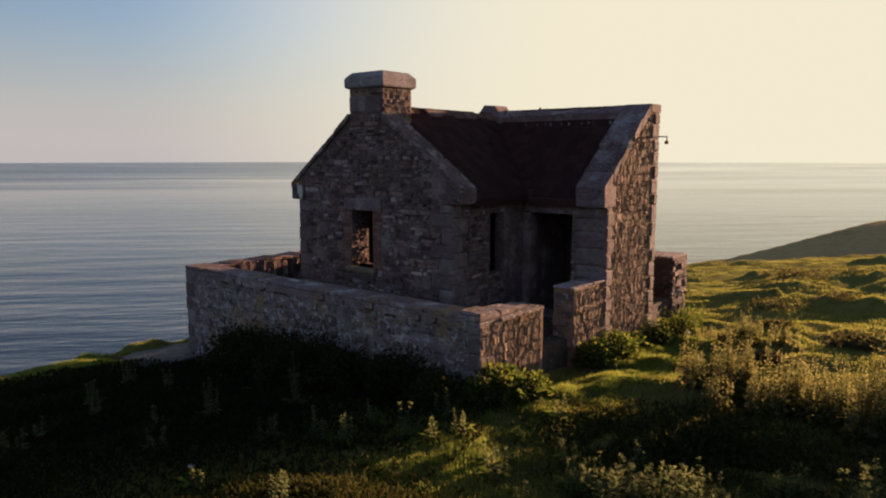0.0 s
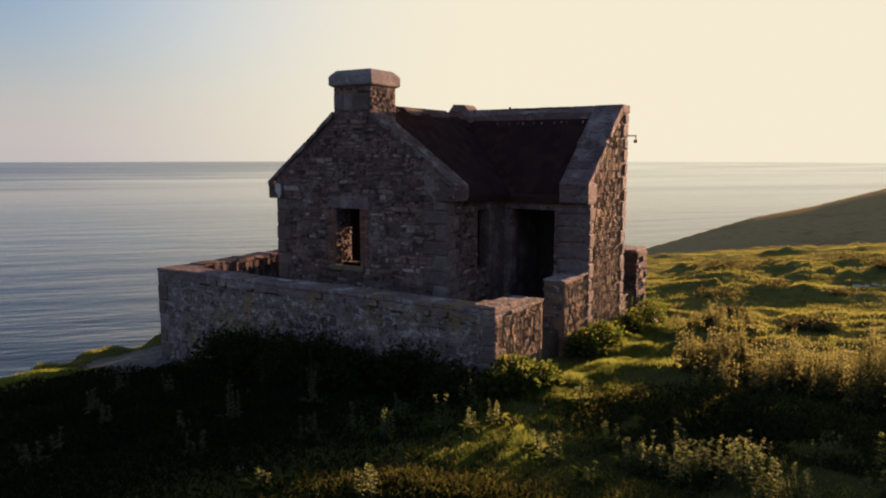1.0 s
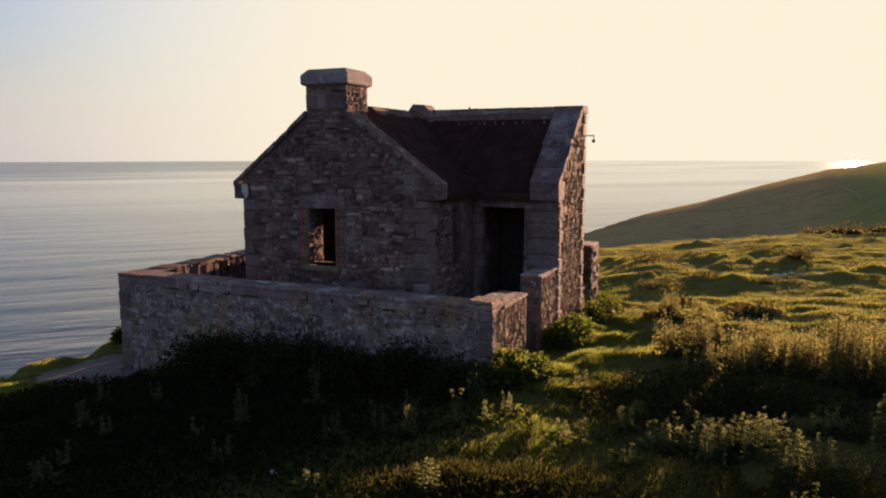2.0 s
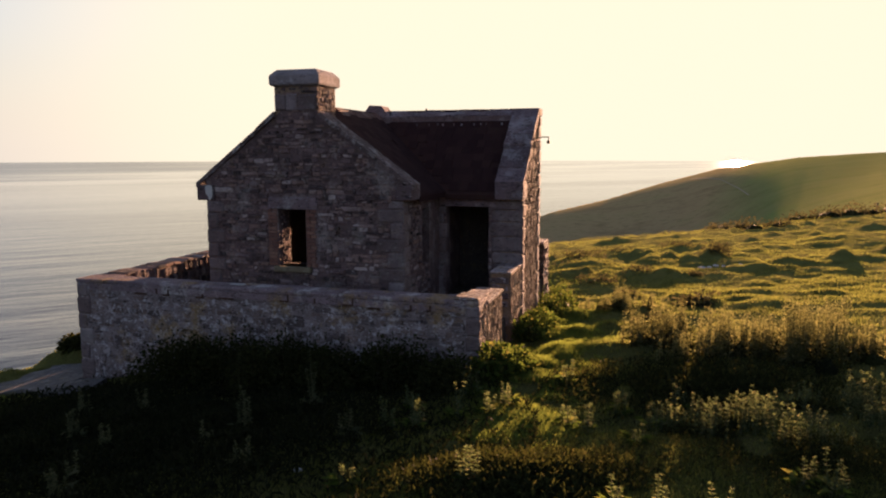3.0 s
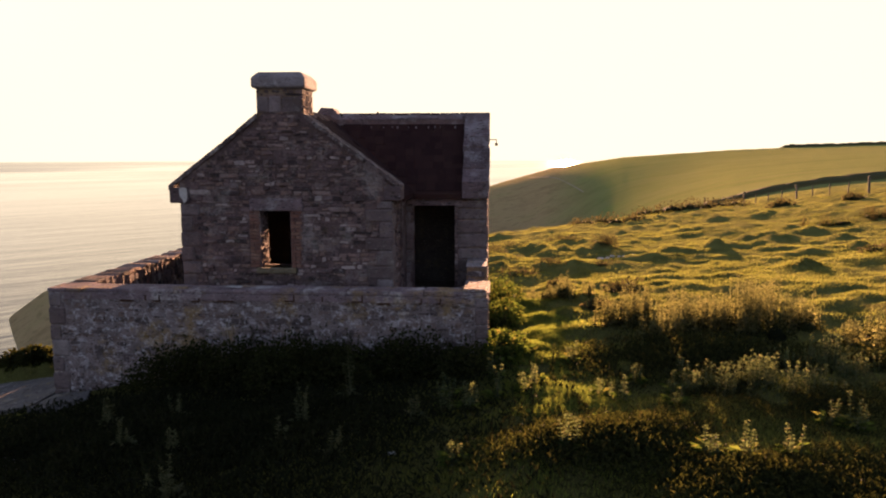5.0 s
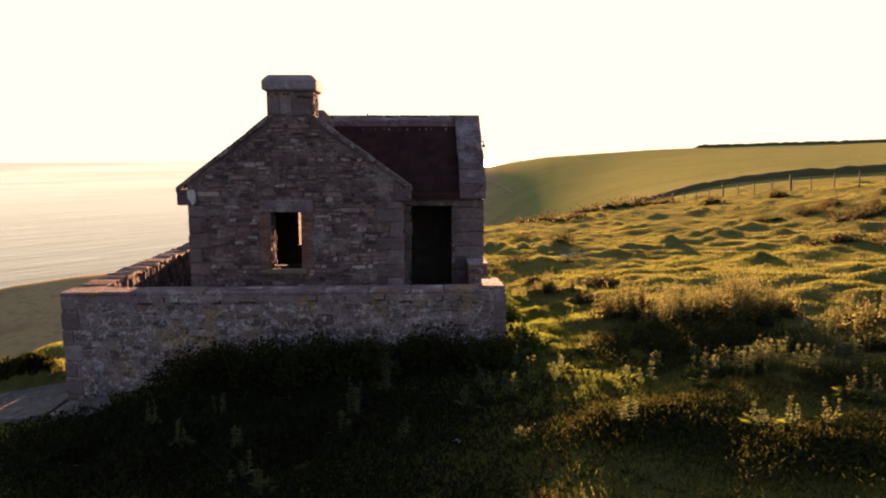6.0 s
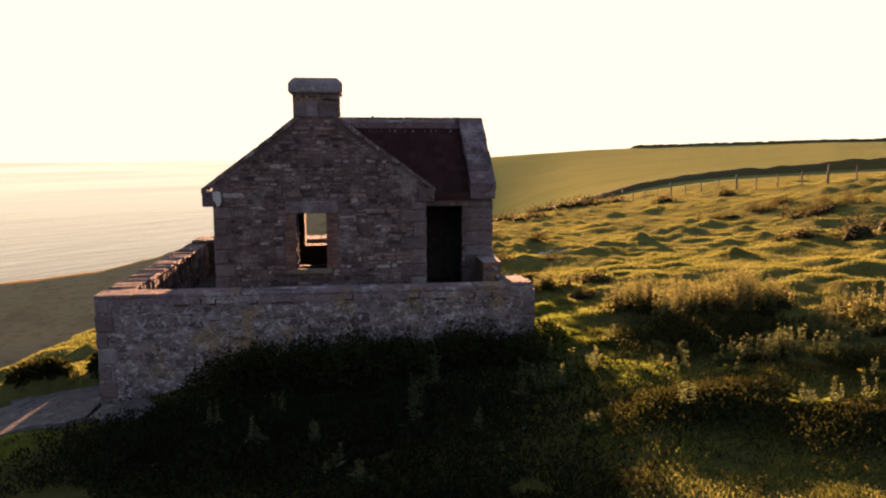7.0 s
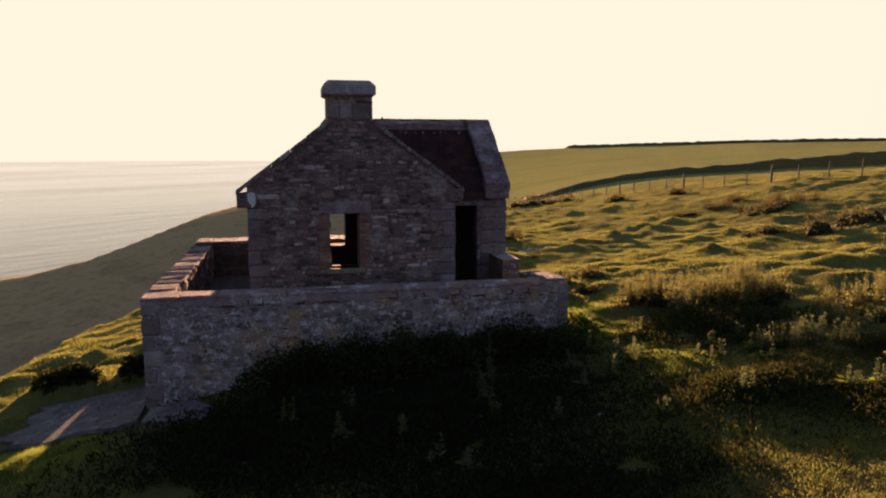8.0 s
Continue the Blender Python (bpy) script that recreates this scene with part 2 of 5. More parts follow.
def sea_material():
    n = Nodes("sea water")
    SWELL = -48.0
    swell = n.noise(n.position((0.012, 0.05, 0.05), SWELL), 1.0, 4, 0.55)
    chop = n.noise(n.position((0.1, 0.3, 0.3), SWELL), 1.0, 5, 0.6)
    streak = n.noise(n.position((0.0012, 0.006, 0.006), SWELL), 1.0, 4, 0.6)
    reach = n.add("ShaderNodeVectorMath")
    reach.operation = "LENGTH"
    n.link(n.position(), reach.inputs[0])
    # the open water lies calmer; a wind-ruffled stretch darkens it far out to the west
    calm = n.math("MAXIMUM", n.spread(reach.outputs["Value"], 1400.0, 150.0), 0.12)
    split = n.add("ShaderNodeSeparateXYZ")
    n.link(n.position(), split.inputs[0])
    west = n.math("ADD", n.math("MULTIPLY", split.outputs[0], -1.0), n.math("MULTIPLY", streak, 900.0))
    ruffled = n.math("MULTIPLY", n.spread(west, 1500.0, 2000.0), n.spread(n.math("ADD", split.outputs[0], split.outputs[1]), 2600.0, 600.0))
    waves = n.math("ADD", n.math("MULTIPLY", swell, 2.6), n.math("MULTIPLY", chop, 0.4))
    node = n.add("ShaderNodeBump", Distance=2.0)
    n.link(n.math("MULTIPLY", n.math("ADD", calm, n.math("MULTIPLY", ruffled, 0.8)), 0.3), node.inputs["Strength"])
    n.link(waves, node.inputs["Height"])
    n.link(node.outputs["Normal"], n.bsdf.inputs["Normal"])
    rough = n.math("ADD", n.math("MULTIPLY", n.spread(streak, 0.4, 0.65), 0.08), n.math("ADD", n.math("MULTIPLY", ruffled, 0.12), 0.05))
    n.bsdf.inputs["IOR"].default_value = 1.33
    return n.done((0.015, 0.012, 0.022), rough, 0.5)


def wood_material():
    n = Nodes("weathered post wood")
    p = n.position((1, 1, 0.1))
    col = n.ramp(n.noise(p, 40, 5), [(0.3, (0.06, 0.048, 0.036)), (0.7, (0.17, 0.14, 0.1))])
    return n.done(col, 0.9, 0.2)


def iron_material():
    n = Nodes("rusty iron")
    col = n.ramp(n.noise(n.position(), 60, 5), [(0.3, (0.03, 0.02, 0.016)), (0.7, (0.12, 0.05, 0.025))])
    n.bsdf.inputs["Metallic"].default_value = 0.6
    return n.done(col, 0.75, 0.4)


M_SLATE, M_TURF, M_SEA, M_WOOD, M_IRON = slate_material(), turf_material(), sea_material(), wood_material(), iron_material()
M_BLADE = leaf_material("grass blades", (0.042, 0.047, 0.016), (0.088, 0.1, 0.028), 0.6, (0.12, 0.112, 0.04), 0.7, 0.1)
M_LEAF = leaf_material("green leaves", (0.018, 0.03, 0.007), (0.055, 0.076, 0.018), 0.46, (0.09, 0.085, 0.025))
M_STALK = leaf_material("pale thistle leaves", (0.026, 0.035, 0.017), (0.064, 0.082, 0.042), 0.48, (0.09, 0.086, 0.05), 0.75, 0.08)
M_THISTLE_SHADED = leaf_material("shaded thistle leaves", (0.03, 0.034, 0.018), (0.062, 0.068, 0.036), 0.35, (0.08, 0.074, 0.042))
M_SEED = leaf_material("seeding nettle spikes", (0.036, 0.04, 0.018), (0.1, 0.102, 0.05), 0.55, (0.13, 0.12, 0.06))
# also stands for shade inside bushes, below nettles and on the near pasture
M_BRAMBLE_SHADE = leaf_material("dark bramble and shade leaves", (0.01, 0.012, 0.005), (0.028, 0.032, 0.01), 0.3, (0.038, 0.036, 0.014))


# ---- building helpers ----
def empty(name, x=0, y=0, z=0):
    ob = new(name)
    ob.location = (x, y, z)
    return ob


def undo(parent):
    """Parts are built in world coordinates: only an Empty stands away from the origin."""
    return Matrix.Translation(-parent.location) if parent.type == "EMPTY" else Matrix()


def mesh_of(bm, name, material, smooth=False):
    me = bpy.data.meshes.new(name)
    bm.normal_update()
    bm.to_mesh(me)
    bm.free()
    me.materials.append(material)
    if smooth:
        me.polygons.foreach_set("use_smooth", [True] * len(me.polygons))
    return me


def part(name, bm, material, parent=None, label="", smooth=False):
    """One mesh object from a bmesh in world coordinates, under a thing or a part."""
    ob = new(name, mesh_of(bm, name, material, smooth))
    if parent:
        ob.parent = parent
        ob.matrix_parent_inverse = undo(parent)
    if label:
        ob["label"] = label
    return ob


def raw(name, verts, faces, material, parent=None, smooth=False):
    """One mesh object straight from arrays."""
    me = bpy.data.meshes.new(name)
    me.from_pydata(verts, [], faces)
    me.materials.append(material)
    if smooth:
        me.polygons.foreach_set("use_smooth", [True] * len(me.polygons))
    ob = new(name, me)
    if parent:
        ob.parent = parent
        ob.matrix_parent_inverse = undo(parent)
    return ob


def box(x0, x1, y0, y1, z0, z1, bevel=0.0, bm=None, jitter=0.0, rng=random):
    bm = bm or bmesh.new()
    made = bmesh.ops.create_cube(bm, size=1, matrix=Matrix.Translation(((x0 + x1) / 2, (y0 + y1) / 2, (z0 + z1) / 2)) @ Matrix.Diagonal((x1 - x0, y1 - y0, z1 - z0, 1)))
    if bevel:
        bmesh.ops.bevel(bm, geom=list({e for v in made["verts"] for e in v.link_edges}), offset=bevel, segments=1, affect="EDGES")
    if jitter:
        for v in bm.verts:
            v.co += Vector((rng.uniform(-1, 1), rng.uniform(-1, 1), rng.uniform(-1, 1))) * jitter
    return bm


def prism(outline, axis, a, b, bm=None):
    """A solid with an outline (pairs) in the plane across the axis, from a to b along it."""
    bm = bm or bmesh.new()
    def place(p, q, s):
        return (s, p, q) if axis == "x" else (p, s, q) if axis == "y" else (p, q, s)
    lo = [bm.verts.new(place(p, q, a)) for p, q in outline]
    hi = [bm.verts.new(place(p, q, b)) for p, q in outline]
    bm.faces.new(lo)
    bm.faces.new(hi)
    for i in range(len(lo)):
        j = (i + 1) % len(lo)
        bm.faces.new((lo[i], lo[j], hi[j], hi[i]))
    bmesh.ops.recalc_face_normals(bm, faces=bm.faces[:])
    return bm


# ---- the lie of the land ----
def lattice(ix, iy, seed):
    v = np.sin(ix * 127.1 + iy * 311.7 + seed * 74.7) * 43758.5453
    return v - np.floor(v)


def rough_ground(x, y, scale, seed=0):
    """Smooth value noise, 0 to 1."""
    x, y = np.asarray(x, float) / scale, np.asarray(y, float) / scale
    ix, iy = np.floor(x), np.floor(y)
    fx, fy = x - ix, y - iy
    fx, fy = fx * fx * (3 - 2 * fx), fy * fy * (3 - 2 * fy)
    a, b = lattice(ix, iy, seed), lattice(ix + 1, iy, seed)
    c, d = lattice(ix, iy + 1, seed), lattice(ix + 1, iy + 1, seed)
    return (a * (1 - fx) + b * fx) * (1 - fy) + (c * (1 - fx) + d * fx) * fy


def ease(a, b, v):
    t = np.clip((np.asarray(v, float) - a) / (b - a), 0, 1)
    return t * t * (3 - 2 * t)


HUB = (-6.0, -2.0)


def slab_z(x):
    return -0.82 + 0.16 * (x + 15.0)


MOUNDS = ((-5.4, 21.4, 1.4, 0.3), (-3.9, 23.2, 1.2, 0.34), (-6.4, 27.2, 1.6, 0.4), (-2.4, 22.8, 1.1, 0.25), (-4.3, 17.4, 0.7, 0.25), (-4.9, 32.5, 1.8, 0.6), (-2.3, 34.4, 1.3, 0.6), (-6.9, 30, 1.3, 0.5),
          (-1.14, 29.3, 0.7, 0.7), (0.0, 24.3, 0.5, 0.4), (3.5, 19.2, 0.45, 0.34), (0.8, 17.8, 0.4, 0.2), (2.6, 26.0, 0.6, 0.3), (5.5, 23.0, 0.5, 0.25), (6.5, 30.0, 0.6, 0.4), (9.0, 34.0, 0.7, 0.4), (8.4, 27.0, 0.5, 0.3), (-0.5, 20.5, 0.5, 0.2))


def swing(h, at, values):
    """Values along the compass, rounded off between their stops."""
    return sum(np.interp(h + d, at, values) for d in (-2.6, -1.3, 0.0, 1.3, 2.6)) / 5


def land(x, y, bumps=True):
    """Height of the ground: a tilted pasture, a sea cliff, a hollow behind and hills beyond it."""
    x, y = np.asarray(x, float), np.asarray(y, float)
    dx, dy = x - HUB[0], y - HUB[1]
    r = np.hypot(dx, dy) + 1e-6
    h = np.degrees(np.arctan2(dx, dy))
    k = np.minimum(r, 130) / r
    px, py = HUB[0] + dx * k, HUB[1] + dy * k
    z = 0.2 + 0.08 * (px + 4.4) - 0.053 * (py - 6.3) - 0.09 * np.maximum(0, -14 - px) + 0.07 * np.clip(px - 11, 0, 14) * ease(5, 35, py)
    crest = np.interp(h, [-40, -36, -34, -30, -26, -24, -20, -16, -13, -10, -7.5, -3.5, 0.5, 4.6, 10, 18, 24, 35, 60], [-14, -11, -9.6, -9.0, -8.7, -8.65, -8.4, -7.6, -6.6, -5.5, -4.6, -3.6, -2.3, -1.14, -0.3, 0.26, 0.5, 0.85, 0.9])
    reach = swing(h, [-30, -16, -7.5, 0.5, 4.6, 7, 10, 14, 20, 30], [250, 250, 300, 380, 438, 425, 373, 350, 390, 452])
    foot = swing(h, [-40, -36, -30, -16, -12, -3, 5, 12, 18, 26, 35, 44, 60], [-19.5, -19.0, -18.6, -17.8, -15.6, -11.4, -7.6, -5.2, -3.6, -2.1, -1.4, -0.8, 0.1])
    start = swing(h, [-30, -16, -7.5, 0, 4.6, 10, 20], [150, 150, 172, 200, 200, 150, 110])
    up = np.clip((r - start) / (reach - start), 0, 1)
    up = 1 - (1 - up) ** swing(h, [-20, -6, 5, 13], [1.2, 2.0, 2.3, 1.0])
    tfoot, tcrest = np.tan(np.radians(foot)), np.tan(np.radians(crest))
    far = 3.8 + np.where(r < start, r * tfoot, start * tfoot + (reach * tcrest - start * tfoot) * up) - np.interp(h, [2, 12], [0.25, 0.03]) * np.maximum(0, r - reach)
    front = ease(110, 75, np.abs(h))
    z = z + (far - z) * ease(42, 110, r) * front
    z = z - 0.036 * np.clip(y - 47, -10, 24) * ease(10, 17, x) * ease(118, 68, r)
    edge = np.interp(y, [-60, -10, 5, 10, 13.5, 20, 30, 45, 70, 110, 190], [-13, -15, -16.8, -18.0, -18.9, -18.5, -16, -12, -6, -2, 0])
    edge = edge + (rough_ground(x, y, 2.3, 5) - 0.5) * 1.2
    d = np.maximum(0, edge - x) * ease(190, 90, r)
    d = np.where(np.abs(h) > 90, np.maximum(0, edge - x), d)
    z = z - 0.2 * d - 1.5 * np.maximum(0, d - 0.8)
    z = z + (-70 - z) * ease(-37, -41, np.where(h < -120, -120, h)) * ease(45, 75, r) * (x < -14)
    slab = ease(-17.6, -16.9, x) * ease(-14.2, -14.8, x) * ease(7.2, 7.7, y) * ease(10.7, 10.1, y)
    z = z + (slab_z(x) - 0.08 - z) * slab
    lip = 0.42 - 0.32 * np.exp(-((x + 16.0) / 0.22) ** 2)
    z = z + lip * ease(10.15, 10.6, y) * ease(12.8, 11.2, y) * ease(-18.4, -17.4, x) * ease(-14.6, -15.0, x)
    lump = 0.0
    for mx, my, wide, high in MOUNDS:
        away = ((x - mx) ** 2 + (y - my) ** 2) / wide ** 2
        lump = lump + high * np.maximum(0, 1 - 0.45 * away) ** 2 * 0.82
    z = z + lump * (0.2 + 0.6 * rough_ground(x, y, 0.7, 15) + 0.5 * rough_ground(x, y, 0.3, 16))
    if bumps:
        calm = ease(2, 10, r)
        tufty = ease(15, 9, r)
        near = rough_ground(x, y, 0.55, 1) * (0.06 + 0.03 * tufty) + rough_ground(x, y, 1.3, 2) * (0.08 + 0.08 * tufty) + rough_ground(x, y, 3.7, 3) * (0.06 + 0.08 * tufty)
        hum = rough_ground(x * 0.8, y * 1.2, 2.2, 7) * rough_ground(x, y, 7.0, 8)
        z = z + ((near - 0.13 - 0.07 * tufty) * (0.4 + 0.6 * calm) + hum * 0.12 * ease(10, 25, r) + rough_ground(x, y * 1.15, 1.05, 18) ** 3 * 0.07 * ease(12, 18, r) * ease(80, 45, r) + rough_ground(x, y, 0.33, 17) * 0.05 * ease(6, 12, r) * ease(60, 30, r) + rough_ground(x, y * 1.3, 0.75, 12) ** 1.5 * rough_ground(x, y, 2.9, 13) ** 1.5 * 0.5 * ease(9, 16, r) * ease(120, 60, r)) * (1 - slab) * ease(150, 95, r)
        z = z + (rough_ground(x, y, 19, 4) - 0.5) * np.interp(h, [14, 24], [0.0, 0.2]) * ease(60, 160, r) + (rough_ground(x, y, 60, 6) - 0.5) * np.interp(h, [14, 24], [0.0, 0.7]) * ease(150, 400, r)
    return np.maximum(z, -70)


def ground_z(x, y):
    return float(land(x, y))


def build_ground():
    angles = np.radians(np.concatenate([np.arange(-76, 76, 0.26), np.arange(76, 284, 4.0)]))
    radii = [0.4]
    while radii[-1] < 2600:
        radii.append(radii[-1] * 1.02 + 0.004)
    radii = np.array(radii)
    na, nr = len(angles), len(radii)
    rr, aa = np.meshgrid(radii, angles, indexing="ij")
    x, y = HUB[0] + rr * np.sin(aa), HUB[1] + rr * np.cos(aa)
    verts = np.stack([x, y, land(x, y)], -1).reshape(-1, 3)
    i, j = np.meshgrid(np.arange(nr - 1), np.arange(na), indexing="ij")
    k = (j + 1) % na
    faces = np.stack([i * na + j, (i + 1) * na + j, (i + 1) * na + k, i * na + k], -1).reshape(-1, 4)
    centre = len(verts)
    verts = np.vstack([verts, [[HUB[0], HUB[1], ground_z(*HUB)]]])
    ob = raw("ground", verts.tolist(), faces.tolist() + [[centre, b, a] for a, b in zip(range(na), list(range(1, na)) + [0])], M_TURF, smooth=True)
    return tagged(ob, "hummocky green clifftop pasture falling to the sea", "ground", kind="structure")


build_ground()
bm = bmesh.new()
bmesh.ops.create_circle(bm, cap_ends=True, segments=96, radius=4900, matrix=Matrix.Translation((0, 0, -46)))
tagged(part("water", bm, M_SEA), "calm blue-grey sea with low swell", "sea", kind="structure")

# ---- the stone lookout house: plan ----
WX0, WX1, WY0, WY1 = -12.96, -8.45, 10.5, 15.3      # gabled wing
RX1, RY0 = -6.5, 12.95                              # lean-to bay beside it
MID = -10.72
FLOOR = 0.4
TH = 0.5
EAVE, PITCH = 3.08, 0.745
house = empty("stone_house", MID, 13, FLOOR)
tagged(house, "derelict rubble stone lookout house with slate roof and chimney", "house")


# stones: a few knocked-about unit blocks, shared by all the walls
def stone_meshes(material, count, rng, name="stone", wobble=0.1):
    made = []
    for _ in range(count):
        bm = bmesh.new()
        bmesh.ops.create_cube(bm, size=1)
        for v in bm.verts:
            v.co += Vector((rng.uniform(-wobble, wobble), rng.uniform(-0.04, 0.04), rng.uniform(-wobble, wobble) * 1.6))
        bmesh.ops.bevel(bm, geom=bm.edges[:], offset=0.1, segments=1, affect="EDGES")
        made.append(mesh_of(bm, name, material))
    return made


dice = random.Random(11)
STONES = stone_meshes(M_STONE, 24, dice, wobble=0.15)
PALES = stone_meshes(M_PALE, 16, dice, wobble=0.17)
SUNLIT_STONES = stone_meshes(M_SUNLIT_STONE, 16, dice, wobble=0.15)
DARKS = stone_meshes(M_SHADE_STONE, 8, dice)
BLOCKS = stone_meshes(M_QUOIN, 8, dice, "quoin", 0.03)
BRICKS = stone_meshes(M_BRICK, 6, dice, "brick", 0.02)


def lay(me, name, parent, centre, u, n, size, turn=0.0, tip=0.0):
    """One block with its length along u and its face towards n."""
    ob = new(name, me)
    w = Vector((0, 0, 1))
    u, n = Vector(u), Vector(n)
    if u.cross(n).z < 0:
        u = -u
    m = Matrix((u, n, w)).transposed().to_4x4()
    m.translation = centre
    ob.parent = parent
    ob.matrix_parent_inverse = undo(parent)
    ob.matrix_basis = m @ pose(0, 0, 0, 0, tip, turn) @ Matrix.Diagonal((*size, 1))
    return ob


def rubble(parent, origin, u, n, length, z0, top, gaps=(), seed=1, stones=STONES, course=(0.045, 0.125), run=(0.09, 0.36), proud=0.008, depth=0.14, limit=300, loose=1.0, missing=0.0):
    """Rough courses over one face: origin at its lower start, u along, n out. top and left/right bounds follow the height."""
    rng = random.Random(seed)
    u, n, origin = Vector(u), Vector(n), Vector(origin)
    todo = []
    z = z0
    zmax = max(top(s * length / 40) for s in range(41))
    while z < zmax - 0.03:
        hgt = rng.uniform(*course)
        free = [s for s in np.arange(0, length + 0.001, 0.04) if top(s) > z + hgt * 0.6]
        if free:
            spans = [(free[0], free[-1])]
            for a, b, c, d in gaps:
                if c < z + hgt * 0.75 and d > z + hgt * 0.25:
                    spans = [piece for lo, hi in spans for piece in ((lo, min(hi, a)), (max(lo, b), hi)) if piece[1] - piece[0] > 0.03]
            for lo, hi in spans:
                s = lo
                while s < hi - 0.02:
                    w = rng.uniform(*run) * rng.choice((0.55, 0.8, 1.0, 1.5)) * (0.6 + hgt * 4)
                    if hi - s - w < run[0] * 0.7:
                        w = hi - s
                    w = min(w, 0.75)
                    fit = min(hgt, top(s + w / 2) - z)
                    if fit > 0.03 and rng.random() >= missing:
                        todo.append((s + w / 2, z + fit / 2, w, fit))
                    s += w
        z += hgt
    rng.shuffle(todo)
    joined_v, joined_f = [], []
    for i, (s, zz, w, hh) in enumerate(todo):
        out = proud + rng.gauss(0, 0.014) * loose
        c = origin + u * s + n * (out - depth / 2)
        c.z = zz + rng.gauss(0, 0.006)
        size = (max(w * 0.75, w - rng.uniform(0.01, 0.04)), depth, max(hh * 0.72, hh - rng.uniform(0.006, 0.035)))
        me = rng.choice(stones)
        if i < limit:
            lay(me, "stone", parent, c, u, n, size, rng.gauss(0, 4.5) * loose, rng.gauss(0, 3.0))
        else:
            base = len(joined_v)
            for v in me.vertices:
                joined_v.append(c + u * (v.co.x * size[0]) + n * (v.co.y * size[1]) + Vector((0, 0, v.co.z * size[2])))
            joined_f.extend([[base + k for k in p.vertices] for p in me.polygons])
    if joined_f:
        tagged(raw("stonework", joined_v, joined_f, stones[0].materials[0], parent), kind="stuff")


def quoins(parent, corner, u, n, z0, z1, seed, long=0.46, short=0.27):
    """Dressed corner blocks up one edge; gives back the space they take."""
    rng = random.Random(seed)
    z, k, taken = z0, 0, []
    while z < z1 - 0.08:
        hgt = min(rng.uniform(0.24, 0.36), z1 - z)
        w = (long if k % 2 else short) + rng.uniform(-0.05, 0.05)
        c = Vector(corner) + Vector(u) * (w / 2 - 0.01) + Vector(n) * (0.03 - 0.1)
        c.z = z + hgt / 2
        lay(rng.choice(BLOCKS), "quoin", parent, c, u, n, (w, 0.2, hgt - 0.015))
        taken.append((0, w, z, z + hgt))
        z += hgt
        k += 1
    return taken


def brick_jamb(parent, origin, u, n, s0, s1, z0, z1, seed):
    rng = random.Random(seed)
    z = z0
    while z < z1 - 0.03:
        s = s0
        while s < s1 - 0.03:
            w = min(rng.choice((0.105, 0.215)), s1 - s)
            c = Vector(origin) + Vector(u) * (s + w / 2) + Vector(n) * (0.022 - 0.05)
            c.z = z + 0.034
            lay(rng.choice(BRICKS), "brick", parent, c, u, n, (w - 0.012, 0.1, 0.064))
            s += w
        z += 0.076


def holed(x0, x1, z0, z1, holes, axis, a, b):
    """A wall slab with rectangular openings right through, built of butted pieces that share one mesh."""
    bm = bmesh.new()
    xs = sorted({x0, x1, *(h[0] for h in holes), *(h[1] for h in holes)})
    zs = sorted({z0, z1, *(h[2] for h in holes), *(h[3] for h in holes)})
    def solid(i, j):
        if not (0 <= i < len(xs) - 1 and 0 <= j < len(zs) - 1):
            return False
        cx, cz = (xs[i] + xs[i + 1]) / 2, (zs[j] + zs[j + 1]) / 2
        return not any(h[0] < cx < h[1] and h[2] < cz < h[3] for h in holes)
    def at(p, q, s):
        return (s, p, q) if axis == "x" else (p, s, q)
    def quad(*pts):
        bm.faces.new([bm.verts.new(p) for p in pts])
    for i in range(len(xs) - 1):
        for j in range(len(zs) - 1):
            if not solid(i, j):
                continue
            p0, p1, q0, q1 = xs[i], xs[i + 1], zs[j], zs[j + 1]
            quad(at(p0, q0, a), at(p1, q0, a), at(p1, q1, a), at(p0, q1, a))
            quad(at(p0, q0, b), at(p0, q1, b), at(p1, q1, b), at(p1, q0, b))
            if not solid(i - 1, j):
                quad(at(p0, q0, a), at(p0, q1, a), at(p0, q1, b), at(p0, q0, b))
            if not solid(i + 1, j):
                quad(at(p1, q0, a), at(p1, q0, b), at(p1, q1, b), at(p1, q1, a))
            if not solid(i, j - 1):
                quad(at(p0, q0, a), at(p0, q0, b), at(p1, q0, b), at(p1, q0, a))
            if not solid(i, j + 1):
                quad(at(p0, q1, a), at(p1, q1, a), at(p1, q1, b), at(p0, q1, b))
    bmesh.ops.remove_doubles(bm, verts=bm.verts[:], dist=0.0005)
    bmesh.ops.recalc_face_normals(bm, faces=bm.faces[:])
    return bm


BASE = -1.3
WIN = (-11.24, -10.6, 1.43, 2.63)
BACKWIN = (-11.37, -10.57, 1.38, 2.45)
DOOR = (-8.28, -7.27, FLOOR, 2.58)
SLIT = (11.7, 12.2, 1.38, 2.62)

front = part("front_gable_wall", holed(WX0, WX1, BASE, 2.9, [WIN], "y", WY0, WY0 + TH), M_MORTAR, house, "rubble stone gable wall with brick window jambs")
gable = part("gable_top", prism([(WX0, 2.9), (WX1, 2.9), (WX1, 3.25), (MID, 4.95), (WX0, 3.26)], "y", WY0, WY0 + TH), M_MORTAR, house)
back = part("back_wall", holed(WX0, RX1, BASE, 3.0, [BACKWIN], "y", WY1 - TH, WY1), M_SHADE_STONE, house)
part("back_gable_top", prism([(WX0, 3.0), (RX1, 3.0), (RX1, 4.72), (MID, 4.72), (WX0, EAVE)], "y", WY1 - TH, WY1), M_MORTAR, house)
